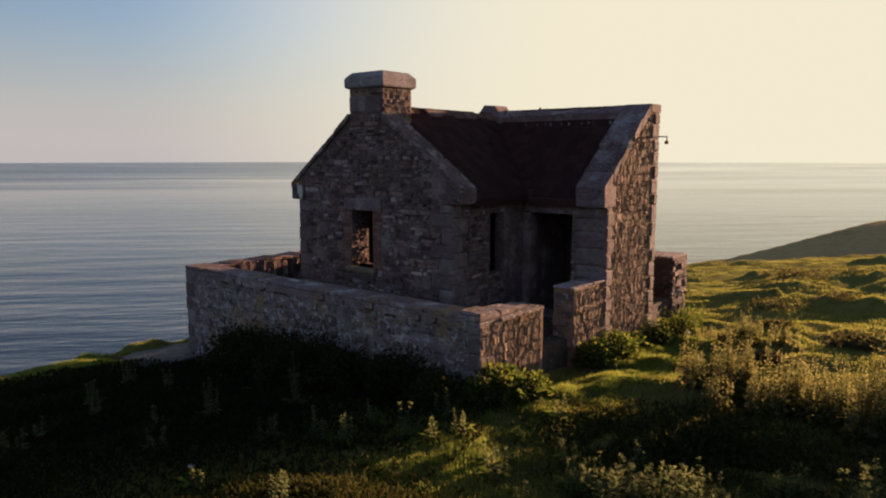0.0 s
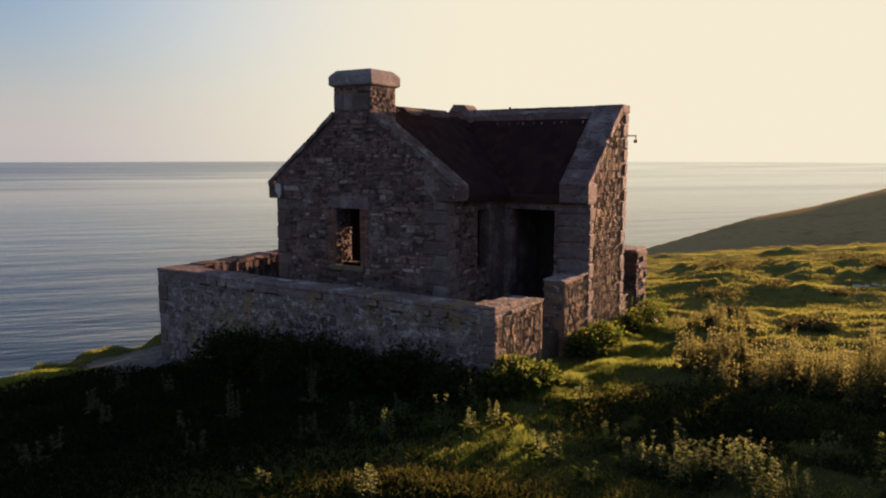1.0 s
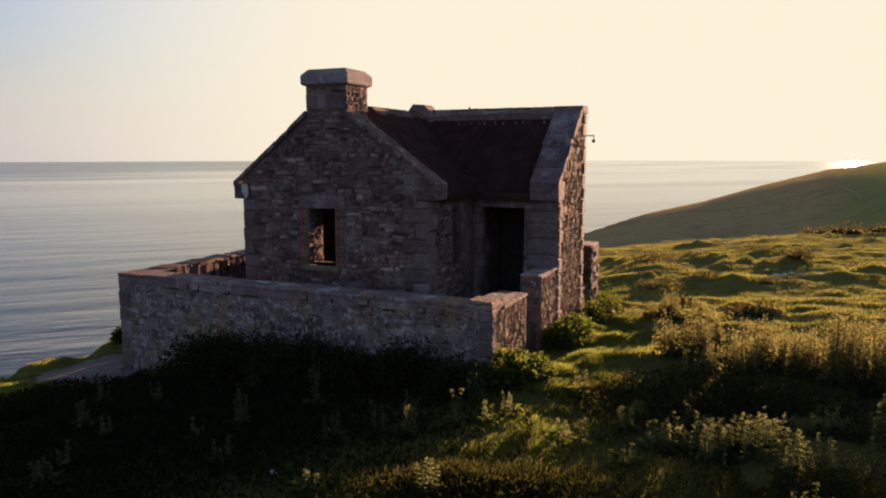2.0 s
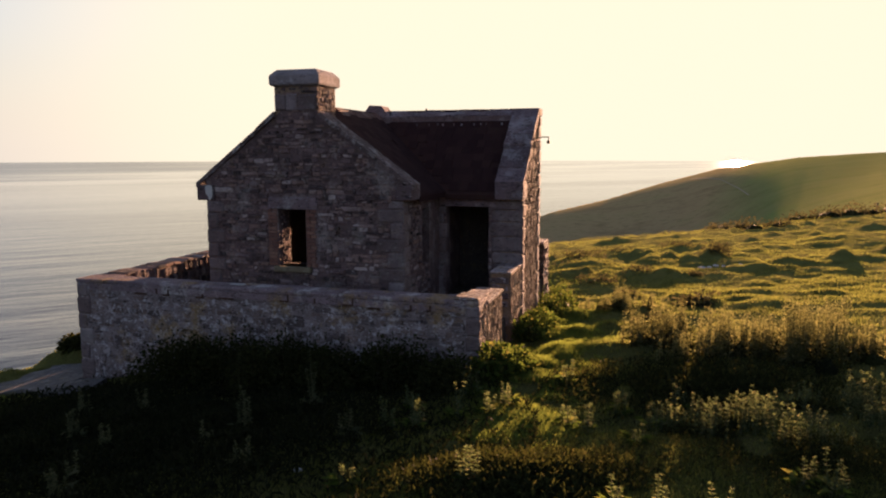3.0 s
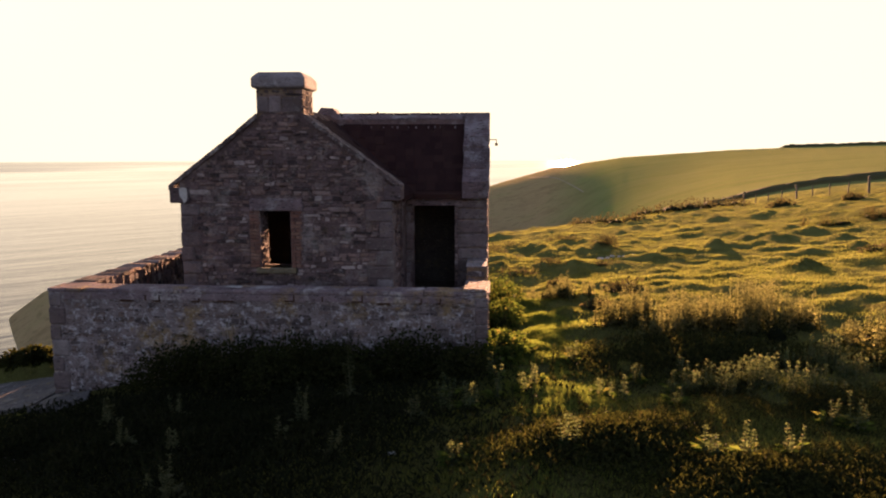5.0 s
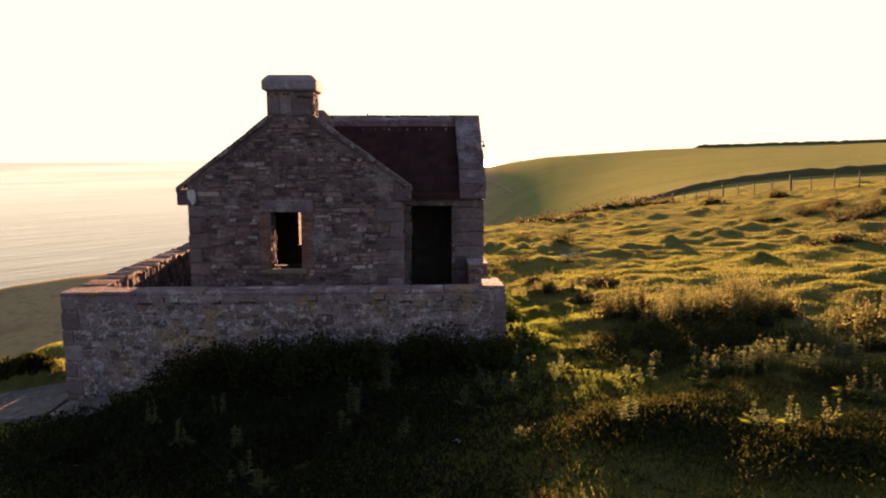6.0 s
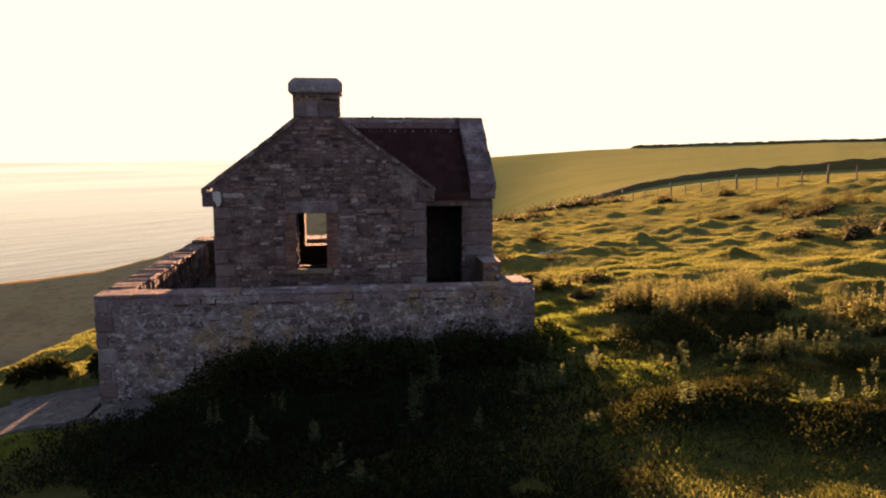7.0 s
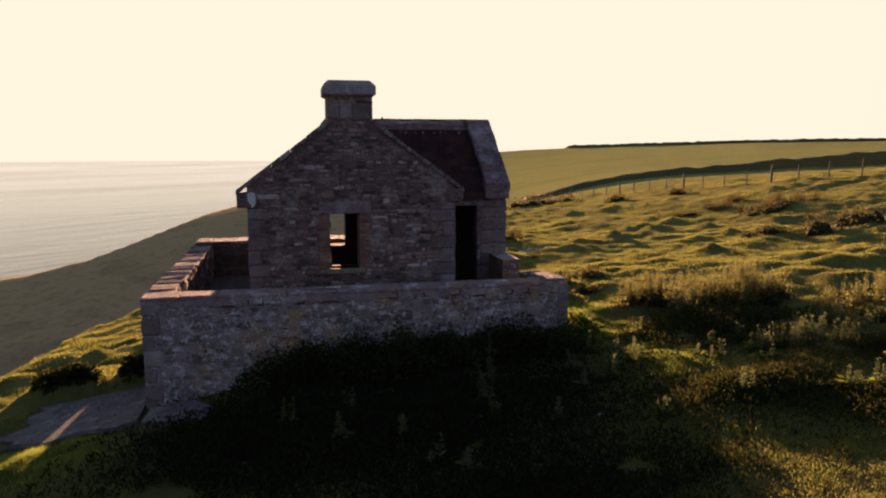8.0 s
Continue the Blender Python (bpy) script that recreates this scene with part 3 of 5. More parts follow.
part("side_wall", box(WX0, WX0 + TH, WY0 + TH, WY1 - TH, BASE, EAVE), M_SHADE_STONE, house)
side = part("side_wall", holed(WY0 + TH, WY1 - TH, BASE, 2.98, [SLIT], "x", WX1 - 0.24, WX1), M_MORTAR, house, "rubble side wall with a narrow slit window")
door_wall = part("door_wall", holed(WX1, RX1 - TH, BASE, 2.84, [DOOR], "y", RY0, RY0 + 0.28), M_MORTAR, house)
end_wall = part("end_gable_wall", prism([(RY0, BASE), (WY1 - TH, BASE), (WY1 - TH, 4.72), (14.75, 4.72), (RY0, 3.2)], "x", RX1 - TH, RX1), M_SUNLIT_LIME, house, "sunlit rubble half-gable wall")
# unseen wall added to block the back window's light from the slit
part("partition_wall", box(-9.66, -9.5, WY0 + TH, WY1 - TH, FLOOR, 2.95), M_SHADE_STONE, house)
part("floor", box(WX0 + TH, RX1 - TH, WY0 + TH, WY1 - TH, FLOOR - 0.3, FLOOR), M_EARTH, house)

# roof: wing slopes and the lean-to slope that meets it in a valley
def slope(outline, plane, thick):
    bm = bmesh.new()
    hi = [bm.verts.new((x, y, plane(x, y))) for x, y in outline]
    lo = [bm.verts.new((x, y, plane(x, y) - thick)) for x, y in outline]
    bm.faces.new(hi)
    bm.faces.new(lo[::-1])
    for i in range(len(hi)):
        j = (i + 1) % len(hi)
        bm.faces.new((hi[i], lo[i], lo[j], hi[j]))
    bmesh.ops.recalc_face_normals(bm, faces=bm.faces[:])
    return bm


def wing_right(x, y):
    return 4.76 - PITCH * (x - MID)


def wing_left(x, y):
    return 4.76 - PITCH * (MID - x)


def bay(x, y):
    return 4.86 - 0.84 * (15.15 - y)


YB = WY0 + 0.42
VALLEY_TOP, VALLEY_LOW = (MID, 15.03), (-8.25, 12.84)
roof = part("roof", slope([(MID, YB), (-8.25, YB), VALLEY_LOW, VALLEY_TOP], wing_right, 0.12), M_SLATE, house, "dark weathered slate roof")
part("roof", slope([(MID, YB), (MID, 15.1), (WX0 - 0.15, 15.1), (WX0 - 0.15, YB)], wing_left, 0.12), M_SLATE, house)
bay_roof = part("roof", slope([(MID, 15.15), VALLEY_TOP, VALLEY_LOW, (-8.25, 12.78), (-7.02, 12.78), (-7.02, 15.15)], bay, 0.12), M_SLATE, house)

# copings, kneelers, chimney
def raking_coping(name, p0, p1, lo, hi, axis, thick=0.11, material=None):
    """A row of sloping slabs from p0 to p1 (pairs in the wall's plane), lying between lo and hi across it."""
    rng = random.Random(int(lo * 100))
    cuts = [0.0]
    while cuts[-1] < 0.9:
        cuts.append(cuts[-1] + rng.uniform(0.12, 0.24))
    cuts[-1] = 1.0
    for i, (a, b) in enumerate(zip(cuts, cuts[1:])):
        b -= 0.008
        lift, shove = rng.uniform(-0.012, 0.012), rng.uniform(-0.012, 0.012)
        qa = (p0[0] + (p1[0] - p0[0]) * a, p0[1] + (p1[1] - p0[1]) * a + lift)
        qb = (p0[0] + (p1[0] - p0[0]) * b, p0[1] + (p1[1] - p0[1]) * b + lift)
        bm = prism([qa, qb, (qb[0], qb[1] - thick), (qa[0], qa[1] - thick)], axis, lo + shove, hi + shove)
        bmesh.ops.subdivide_edges(bm, edges=bm.edges[:], cuts=2, use_grid_fill=True)
        for v in bm.verts:
            v.co += noise.noise_vector(v.co * 6) * 0.014
        part(name, bm, material or M_COPING, house, "weathered sloping coping slab" if i == 0 else "")


raking_coping("coping", (-13.18, 3.16), (-11.22, 4.66), WY0 - 0.06, WY0 + 0.44, "y", 0.1, M_RAKE)
raking_coping("coping", (-8.24, 3.17), (-10.26, 4.66), WY0 - 0.06, WY0 + 0.44, "y", 0.1, M_RAKE)
raking_coping("coping", (12.72, 3.17), (14.78, 4.88), -7.09, -6.45, "x", 0.18)
part("coping", box(-7.09, -6.45, 14.79, 15.3, 4.7, 4.885, 0.02), M_COPING, house)
for name, dims in (("kneeler", (-13.17, -12.75, WY0 - 0.06, WY0 + 0.45, 2.79, 3.12)), ("kneeler", (-8.6, -8.25, WY0 - 0.06, WY0 + 0.5, 2.86, 3.16)), ("kneeler", (-7.09, -6.45, 12.74, 13.25, 2.76, 3.17))):
    part(name, box(*dims, 0.02), M_COPING, house, "projecting dressed kneeler stone")

chimney = part("chimney", box(-11.24, -10.28, WY0 + 0.005, WY0 + 0.86, 4.3, 5.16), M_SUNLIT_LIME, house, "square stone chimney stack with heavy capstone")
cap = bmesh.new()
for z, grow in ((5.14, 0.0), (5.18, 0.085), (5.37, 0.085), (5.49, -0.03)):
    for x, y in ((-11.24 - grow, WY0 - grow), (-10.28 + grow, WY0 - grow), (-10.28 + grow, WY0 + 0.86 + grow), (-11.24 - grow, WY0 + 0.86 + grow)):
        cap.verts.new((x, y, z))
cap.verts.ensure_lookup_table()
for k in range(3):
    for i in range(4):
        j = (i + 1) % 4
        cap.faces.new([cap.verts[q] for q in (k * 4 + i, k * 4 + j, k * 4 + 4 + j, k * 4 + 4 + i)])
cap.faces.new(cap.verts[12:16])
cap.faces.new(cap.verts[0:4][::-1])
bmesh.ops.bevel(cap, geom=cap.edges[:], offset=0.02, segments=1, affect="EDGES")
bmesh.ops.recalc_face_normals(cap, faces=cap.faces[:])
part("capstone", cap, M_CAP, chimney, "thick chamfered capstone spotted with lichen")
part("apex_stone", prism([(-11.2, 4.72), (-10.36, 4.72), (-10.62, 5.02), (-10.94, 5.04)], "y", 14.85, 15.36), M_COPING, house, "peaked saddle stone on the ridge")

# yard walls
yard = empty("yard_wall", -10.6, 9, 0)
tagged(yard, "low lime-washed rubble wall round the house yard", "wall")
TOP = 1.28
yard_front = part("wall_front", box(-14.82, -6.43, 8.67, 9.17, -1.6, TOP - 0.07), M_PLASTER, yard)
yard_left = part("wall_side", box(-14.82, -14.35, 9.17, 16.6, -2.2, TOP - 0.07), M_SUNLIT_LIME, yard)
yard_back = part("wall_back", box(-14.82, -6.57, 16.6, 17.5, -2.0, 1.3), M_SHADE_STONE, yard)
yard_end = part("wall_end", box(-6.9, -6.43, 9.17, 10.5, -0.6, 1.14), M_SUNLIT_LIME, yard)
gate_wall = part("gate_wall", box(-6.93, -6.5, 11.7, 12.95, -0.6, 1.28), M_SUNLIT_LIME, yard)
part("yard_floor", box(-14.35, -6.6, 9.17, 16.6, -0.2, FLOOR - 0.06), M_EARTH, yard)


# ---- dressings of the house ----
bpy.context.view_layer.update()
part("lintel", box(-11.46, -10.32, WY0 - 0.035, WY0 + 0.3, 2.63, 2.89, 0.015), M_COPING, house, "pale stone lintel over the window")
part("sill", box(-11.34, -10.48, WY0 - 0.1, WY0 + 0.35, 1.31, 1.43, 0.02), M_SILL, house, "mossy projecting stone sill")
part("lintel", box(-8.43, -7.1, RY0 - 0.04, RY0 + 0.35, 2.58, 2.83, 0.015), M_COPING, house, "long stone lintel over the doorway")
part("lintel", box(WX1 - 0.3, WX1 + 0.035, 11.5, 12.5, 2.62, 2.86, 0.015), M_COPING, house)
part("doorstep", box(-8.4, -7.15, RY0 - 0.2, RY0 + 0.4, FLOOR - 0.1, FLOOR + 0.05, 0.02), M_COPING, house)

FU, FN, RU, RN = (1, 0, 0), (0, -1, 0), (0, 1, 0), (1, 0, 0)


def off(taken, length):
    """Corner blocks counted from the far end of a face."""
    return [(length - b, length - a, c, d) for a, b, c, d in taken]


def shift(x0, x1, z0, z1, start):
    return (x0 - start, x1 - start, z0, z1)


L = WX1 - WX0
taken = quoins(front, (WX0, WY0, 0), (1, 0, 0), FN, 0.35, 2.78, 3)
taken += off(quoins(front, (WX1, WY0, 0), (-1, 0, 0), FN, 0.35, 2.85, 4, 0.52, 0.3), L)
for jamb in ((WIN[0] - 0.24, WIN[0] - 0.005), (WIN[1] + 0.005, WIN[1] + 0.25)):
    brick_jamb(front, (WX0, WY0, 0), FU, FN, jamb[0] - WX0, jamb[1] - WX0, 1.43, 2.62, int(jamb[0] * -100))
taken += [shift(WIN[0] - 0.25, WIN[1] + 0.26, 1.43, 2.63, WX0), shift(-11.46, -10.32, 2.63, 2.89, WX0), shift(-11.34, -10.48, 1.31, 1.43, WX0)]
taken += [shift(-13.2, -12.75, 2.79, 3.3, WX0), shift(-8.6, -8.2, 2.86, 3.3, WX0)]
rubble(front, (WX0, WY0, 0), FU, FN, L, 0.4, lambda s: 3.13 + PITCH * min(s, L - s), taken, 21, course=(0.04, 0.115), run=(0.08, 0.3), proud=0.02, missing=0.09)
rubble(front, (WIN[0], WY0 + 0.12, 0), RU, RN, 0.38, 1.44, lambda s: 2.62, (), 33, course=(0.035, 0.07), run=(0.04, 0.1), depth=0.05, proud=0.012)

taken = quoins(side, (WX1, WY0, 0), RU, RN, 0.35, 2.85, 5, 0.3, 0.44)
taken += [shift(SLIT[0] - 0.02, SLIT[1] + 0.02, SLIT[2], SLIT[3], WY0), shift(11.5, 12.5, 2.62, 2.86, WY0), shift(SLIT[1], RY0, 0.4, 2.9, WY0)]
rubble(side, (WX1, WY0, 0), RU, RN, RY0 - WY0, 0.4, lambda s: 2.9, taken, 22, proud=0.024, missing=0.09)

LD = RX1 - WX1
taken = off(quoins(door_wall, (RX1, RY0, 0), (-1, 0, 0), FN, 0.3, 2.74, 6, 0.74, 0.68), LD)
taken += [shift(DOOR[0], DOOR[1], 0, 2.6, WX1), shift(-8.43, -7.1, 2.58, 2.84, WX1), shift(-7.12, -6.4, 2.7, 3.2, WX1)]
taken += quoins(door_wall, (WX1, RY0, 0), FU, FN, 0.4, 2.58, 16, 0.16, 0.16)
rubble(door_wall, (WX1, RY0, 0), FU, FN, LD, 0.4, lambda s: 2.8, taken, 23, proud=0.02, missing=0.03)

LE = WY1 - RY0
taken = quoins(end_wall, (RX1, RY0, 0), RU, RN, -0.2, 2.74, 7, 0.34, 0.2) + off(quoins(end_wall, (RX1, WY1, 0), (0, -1, 0), RN, -0.3, 4.68, 8, 0.34, 0.22), LE)
taken.append((0, 0.3, 2.74, 3.2))
rubble(end_wall, (RX1, RY0, 0), RU, RN, LE, -0.3, lambda s: min(4.68, 3.1 + 0.82 * s), taken, 24, SUNLIT_STONES, course=(0.08, 0.19), run=(0.025, 0.06), proud=0.01, loose=0.25)

blocks = ((-11.24, -10.98, 4.66, 4.99), (-10.97, -10.72, 4.66, 4.99), (-10.71, -10.29, 4.64, 4.99))
for x0, x1, z0, z1 in blocks:
    lay(dice.choice(BLOCKS), "quoin", chimney, ((x0 + x1) / 2, WY0 + 0.065, (z0 + z1) / 2), FU, FN, (x1 - x0, 0.2, z1 - z0))
rubble(chimney, (-11.24, WY0, 0), FU, FN, 0.96, 4.99, lambda s: 5.14, (), 25, course=(0.06, 0.09))
rubble(chimney, (-10.28, WY0, 0), RU, RN, 0.86, 4.55, lambda s: 5.14, (), 26, course=(0.06, 0.14), run=(0.02, 0.07), loose=0.4)


# slates in lapped courses, each its own piece on a few shared shapes
def slate_shapes(count, rng):
    made = []
    for _ in range(count):
        bm = bmesh.new()
        bmesh.ops.create_cube(bm, size=1)
        for v in bm.verts:
            v.co += Vector((rng.uniform(-0.02, 0.02), rng.uniform(-0.04, 0.04), 0))
        made.append(mesh_of(bm, "slate", M_SLATE))
    return made


SLATES = slate_shapes(8, random.Random(30))


def slate_roof(under, plane, pts, across, low, high, inside, seed):
    """Lapped slates over a slope; pts gives (x, y) from a place along the ridge and a step down the slope."""
    rng = random.Random(seed)
    def spot(a, v):
        x, y = pts(a, v)
        return Vector((x, y, plane(x, y)))
    along = (spot(1, 0) - spot(0, 0)).normalized()
    down = (spot(0, 1) - spot(0, 0)).normalized()
    n = along.cross(down)
    if n.z < 0:
        along, n = -along, -n
    turn = Matrix((along, down, n)).transposed().to_4x4()
    v, row = low, 0
    while v < high:
        a = across[0] - (0.13 if row % 2 else 0)
        while a < across[1]:
            w = rng.uniform(0.2, 0.28)
            if inside(*pts(a + w / 2, v)) and rng.random() > 0.012:
                ob = new("slate", rng.choice(SLATES))
                ob.parent = under
                m = turn.copy()
                m.translation = spot(a + w / 2, v - 0.06) + n * (0.016 + rng.uniform(0, 0.006))
                ob.matrix_basis = m @ pose(0, 0, 0, -3.5 + rng.uniform(-0.6, 0.6), 0, rng.gauss(0, 1.0)) @ Matrix.Diagonal((w - 0.008, 0.29, 0.012, 1))
            a += w
        v += 0.19
        row += 1


slate_roof(bay_roof, bay, lambda a, v: (a, 15.1 - v), (-10.7, -7.1), 0.1, 2.36, lambda x, y: y > 12.74 and y > VALLEY_LOW[1] + (VALLEY_TOP[1] - VALLEY_LOW[1]) * (VALLEY_LOW[0] - x) / (VALLEY_LOW[0] - VALLEY_TOP[0]) + 0.03, 31)
slate_roof(roof, wing_right, lambda a, v: (MID + v, a), (YB + 0.02, 15.0), 0.1, 2.5, lambda x, y: y < VALLEY_LOW[1] + (VALLEY_TOP[1] - VALLEY_LOW[1]) * (VALLEY_LOW[0] - x) / (VALLEY_LOW[0] - VALLEY_TOP[0]) - 0.03, 32)

# ridge tiles: angled ones along the wing, one lost; a mortared roll along the bay
y = WY0 + 0.9
k = 0
while y < 14.7:
    if k != 1:
        lift = 0.012 * (k % 3)
        bm = prism([(MID - 0.2, 4.64 + lift), (MID, 4.81 + lift), (MID + 0.2, 4.64 + lift), (MID + 0.2, 4.62), (MID, 4.76), (MID - 0.2, 4.62)], "y", y, y + 0.42)
        part("ridge_tile", bm, M_RIDGE, roof, "old angled ridge tile" if k == 0 else "")
    y += 0.44
    k += 1
bm = bmesh.new()
steps = 26
rings = []
for i in range(steps + 1):
    x = -10.4 + (3.3 * i) / steps
    sag = 0.02 * math.sin(i * 0.9) - 0.03 * math.sin(math.pi * i / steps)
    rings.append([bm.verts.new((x, 15.15 + q, 4.86 + w + sag)) for q, w in ((-0.24, -0.2), (-0.2, -0.1), (-0.08, 0.02), (0.06, 0.03), (0.14, -0.06), (0.15, -0.2))])
for a, b in zip(rings, rings[1:]):
    for j in range(5):
        bm.faces.new((a[j], b[j], b[j + 1], a[j + 1]))
bm.faces.new(rings[0])
bm.faces.new(rings[-1][::-1])
bmesh.ops.recalc_face_normals(bm, faces=bm.faces[:])
part("ridge_roll", bm, M_COPING, roof, "mortared stone ridge roll", True)
rng = random.Random(5)
# a broken row of small pale flecks high on the lean-to slope
for i in range(13):
    x = -9.6 + i * 0.19 + rng.uniform(-0.06, 0.06)
    if i in (1, 7, 11):
        continue
    z = bay(x, 14.72)
    part("lichen_spot", box(x, x + rng.uniform(0.02, 0.045), 14.66, 14.66 + rng.uniform(0.04, 0.1), z - 0.04, z + 0.035, 0, None, 0.012, rng), M_COPING, roof)

# iron bolt standing on the ridge, bracket at the back corner
part("iron_bolt", box(-9.49, -9.44, 15.12, 15.17, 4.86, 4.94, 0.01), M_IRON, house)
bm = box(-6.52, -6.27, 15.24, 15.262, 4.18, 4.205)
box(-6.292, -6.27, 15.24, 15.262, 4.07, 4.205, 0, bm)
box(-6.32, -6.24, 15.22, 15.28, 4.03, 4.1, 0, bm)
part("iron_bracket", bm, M_IRON, house, "small rusty iron wall bracket")

# ---- yard walls: facing and capping ----
LY = 8.39
taken = quoins(yard_front, (-14.82, 8.67, 0), FU, FN, -1.0, 1.2, 41, 0.34, 0.24) + off(quoins(yard_front, (-6.43, 8.67, 0), (-1, 0, 0), FN, 0.1, 1.2, 42, 0.28, 0.2), LY)
rubble(yard_front, (-14.82, 8.67, 0), FU, FN, LY, -1.0, lambda s: 1.07, taken, 43, PALES, (0.05, 0.15), (0.07, 0.3), proud=0.012, loose=0.8, missing=0.22)
rubble(yard_left, (-14.35, 9.17, 0), RU, RN, 7.4, 0.34, lambda s: 1.22, (), 44, STONES, (0.12, 0.24), (0.025, 0.08), proud=0.03)
rubble(yard_end, (-6.43, 8.67, 0), RU, RN, 1.83, -0.3, lambda s: 1.18 if s < 0.4 else 1.13, (), 45, SUNLIT_STONES, (0.07, 0.18), (0.025, 0.06), proud=0.01, loose=0.25)
rubble(gate_wall, (-6.5, 11.7, 0), RU, RN, 1.25, -0.3, lambda s: 1.25, (), 46, SUNLIT_STONES, (0.07, 0.18), (0.025, 0.06), proud=0.01, loose=0.25)
rubble(gate_wall, (-6.93, 11.7, 0), FU, FN, 0.43, -0.3, lambda s: 1.25, (), 47, PALES, (0.12, 0.2), (0.2, 0.4), proud=0.015)
rubble(yard_back, (-6.57, 16.6, 0), RU, RN, 0.9, -0.8, lambda s: 1.3, (), 48, STONES, (0.09, 0.2), (0.12, 0.3), proud=0.03)
rubble(yard_back, (-14.3, 16.6, 0), FU, FN, 7.73, 0.34, lambda s: 1.3, (), 49, DARKS, (0.1, 0.2), (0.2, 0.45), limit=120)


def capping(parent, x0, x1, y0, y1, z, high, along, seed, rough=0.012, run=(0.35, 0.8), material=M_PALE):
    rng = random.Random(seed)
    a, end = (x0, x1) if along == "x" else (y0, y1)
    while a < end - 0.05:
        w = min(rng.uniform(*run), end - a)
        h = high + rng.uniform(-0.012, 0.012)
        e = [rng.uniform(-0.02, 0.025) for _ in range(2)]
        if along == "x":
            bm = box(a + 0.004, a + w - 0.004, y0 + e[0], y1 + e[1], z, z + h, 0.018)
        else:
            bm = box(x0 + e[0], x1 + e[1], a + 0.004, a + w - 0.004, z, z + h, 0.018)
        for v in bm.verts:
            v.co += noise.noise_vector(v.co * 5) * rough
        part("capping_stone", bm, material, parent)
        a += w


capping(yard_front, -14.85, -6.42, 8.66, 9.2, TOP - 0.072, 0.075, "x", 51, 0.02, (0.5, 1.3), M_BAND)
part("cement_band", box(-14.5, -6.68, 8.648, 8.672, 1.085, 1.206, 0.004), M_BAND, yard_front)
capping(yard_left, -14.85, -14.32, 9.2, 16.6, TOP - 0.072, 0.07, "y", 52, 0.035, (0.1, 0.32), M_STONE)
capping(yard_end, -6.93, -6.41, 9.2, 10.5, 1.138, 0.06, "y", 53)
capping(gate_wall, -6.96, -6.48, 11.68, 12.94, 1.276, 0.05, "y", 54)
capping(yard_back, -14.8, -6.55, 16.58, 17.5, 1.298, 0.06, "x", 55)
for x0, x1, y0, y1, z0, z1 in ((-6.86, -6.46, 9.25, 9.72, 1.2, 1.32), (-6.85, -6.48, 9.74, 10.1, 1.2, 1.27), (-6.9, -6.44, 8.7, 9.16, 1.28, 1.35)):
    part("loose_capping_stone", box(x0, x1, y0, y1, z0, z1, 0.03, None, 0.015, rng), M_PALE, yard_end)

# cut-off iron railings, leaded into the wall's top course
for x, flat, up in ((-13.4, 0.26, 0.0), (-12.9, 0.0, 0.1), (-12.75, 0.12, 0.12), (-12.0, 0.14, 0.07), (-11.5, 0.3, 0.0), (-10.2, 0.16, 0.12), (-9.5, 0.0, 0.09), (-8.95, 0.2, 0.12), (-8.45, 0.22, 0.0), (-7.7, 0.05, 0.1), (-7.35, 0.05, 0.1)):
    z = 1.08 + 0.02 * math.sin(x * 9)
    bm = bmesh.new()
    if flat:
        box(x, x + flat, 8.63, 8.67, z - 0.012, z + 0.014, 0, bm)
    if up:
        box(x + flat - 0.012, x + flat + 0.012, 8.632, 8.668, z, z + up, 0, bm)
    part("iron_stub", bm, M_IRON, yard_front)
slate_bit = box(-11.42, -11.13, 8.9, 9.02, TOP + 0.004, TOP + 0.035, 0.01, None, 0.01, rng)
M_BLEACHED = stone_material("bleached stone", [(0.0, (0.6, 0.58, 0.55)), (1.0, (0.66, 0.64, 0.6))], patch_amount=0.0, lichen_amount=0.0, rugged=0.2)
part("white_stain", prism([(-12.95, 3.1), (-12.86, 3.12), (-12.79, 3.1), (-12.775, 2.94), (-12.8, 2.84), (-12.86, 2.78), (-12.88, 2.87), (-12.94, 2.93)], "y", WY0 - 0.069, WY0 - 0.05), M_BLEACHED, house, "white lime stain on the kneeler")
for x, y, w in ((-9.89, 6.5, 0.07), (-7.6, 4.4, 0.05), (-10.6, 4.3, 0.05), (-1.9, 25.3, 0.13), (-1.4, 25.6, 0.1), (-0.9, 25.7, 0.09), (-2.3, 25.4, 0.11), (-1.65, 25.2, 0.09), (-0.5, 25.9, 0.08), (-1.15, 25.45, 0.07)):
    z = ground_z(x, y)
    pebble = bmesh.new()
    bmesh.ops.create_icosphere(pebble, subdivisions=2, radius=w, matrix=Matrix.Translation((x, y, z + w * 0.35)) @ Matrix.Diagonal((1.2, 0.8, 0.55, 1)))
    for v in pebble.verts:
        v.co += noise.noise_vector(v.co * 9) * w * 0.25
    tagged(part("pale_stone", pebble, M_BLEACHED), "pale weathered stone lying in the grass", "stone", "stones in the grass")
tagged(part("flat_stone", slate_bit, M_BLEACHED), "bleached flat stone lying on the yard wall", "stone")

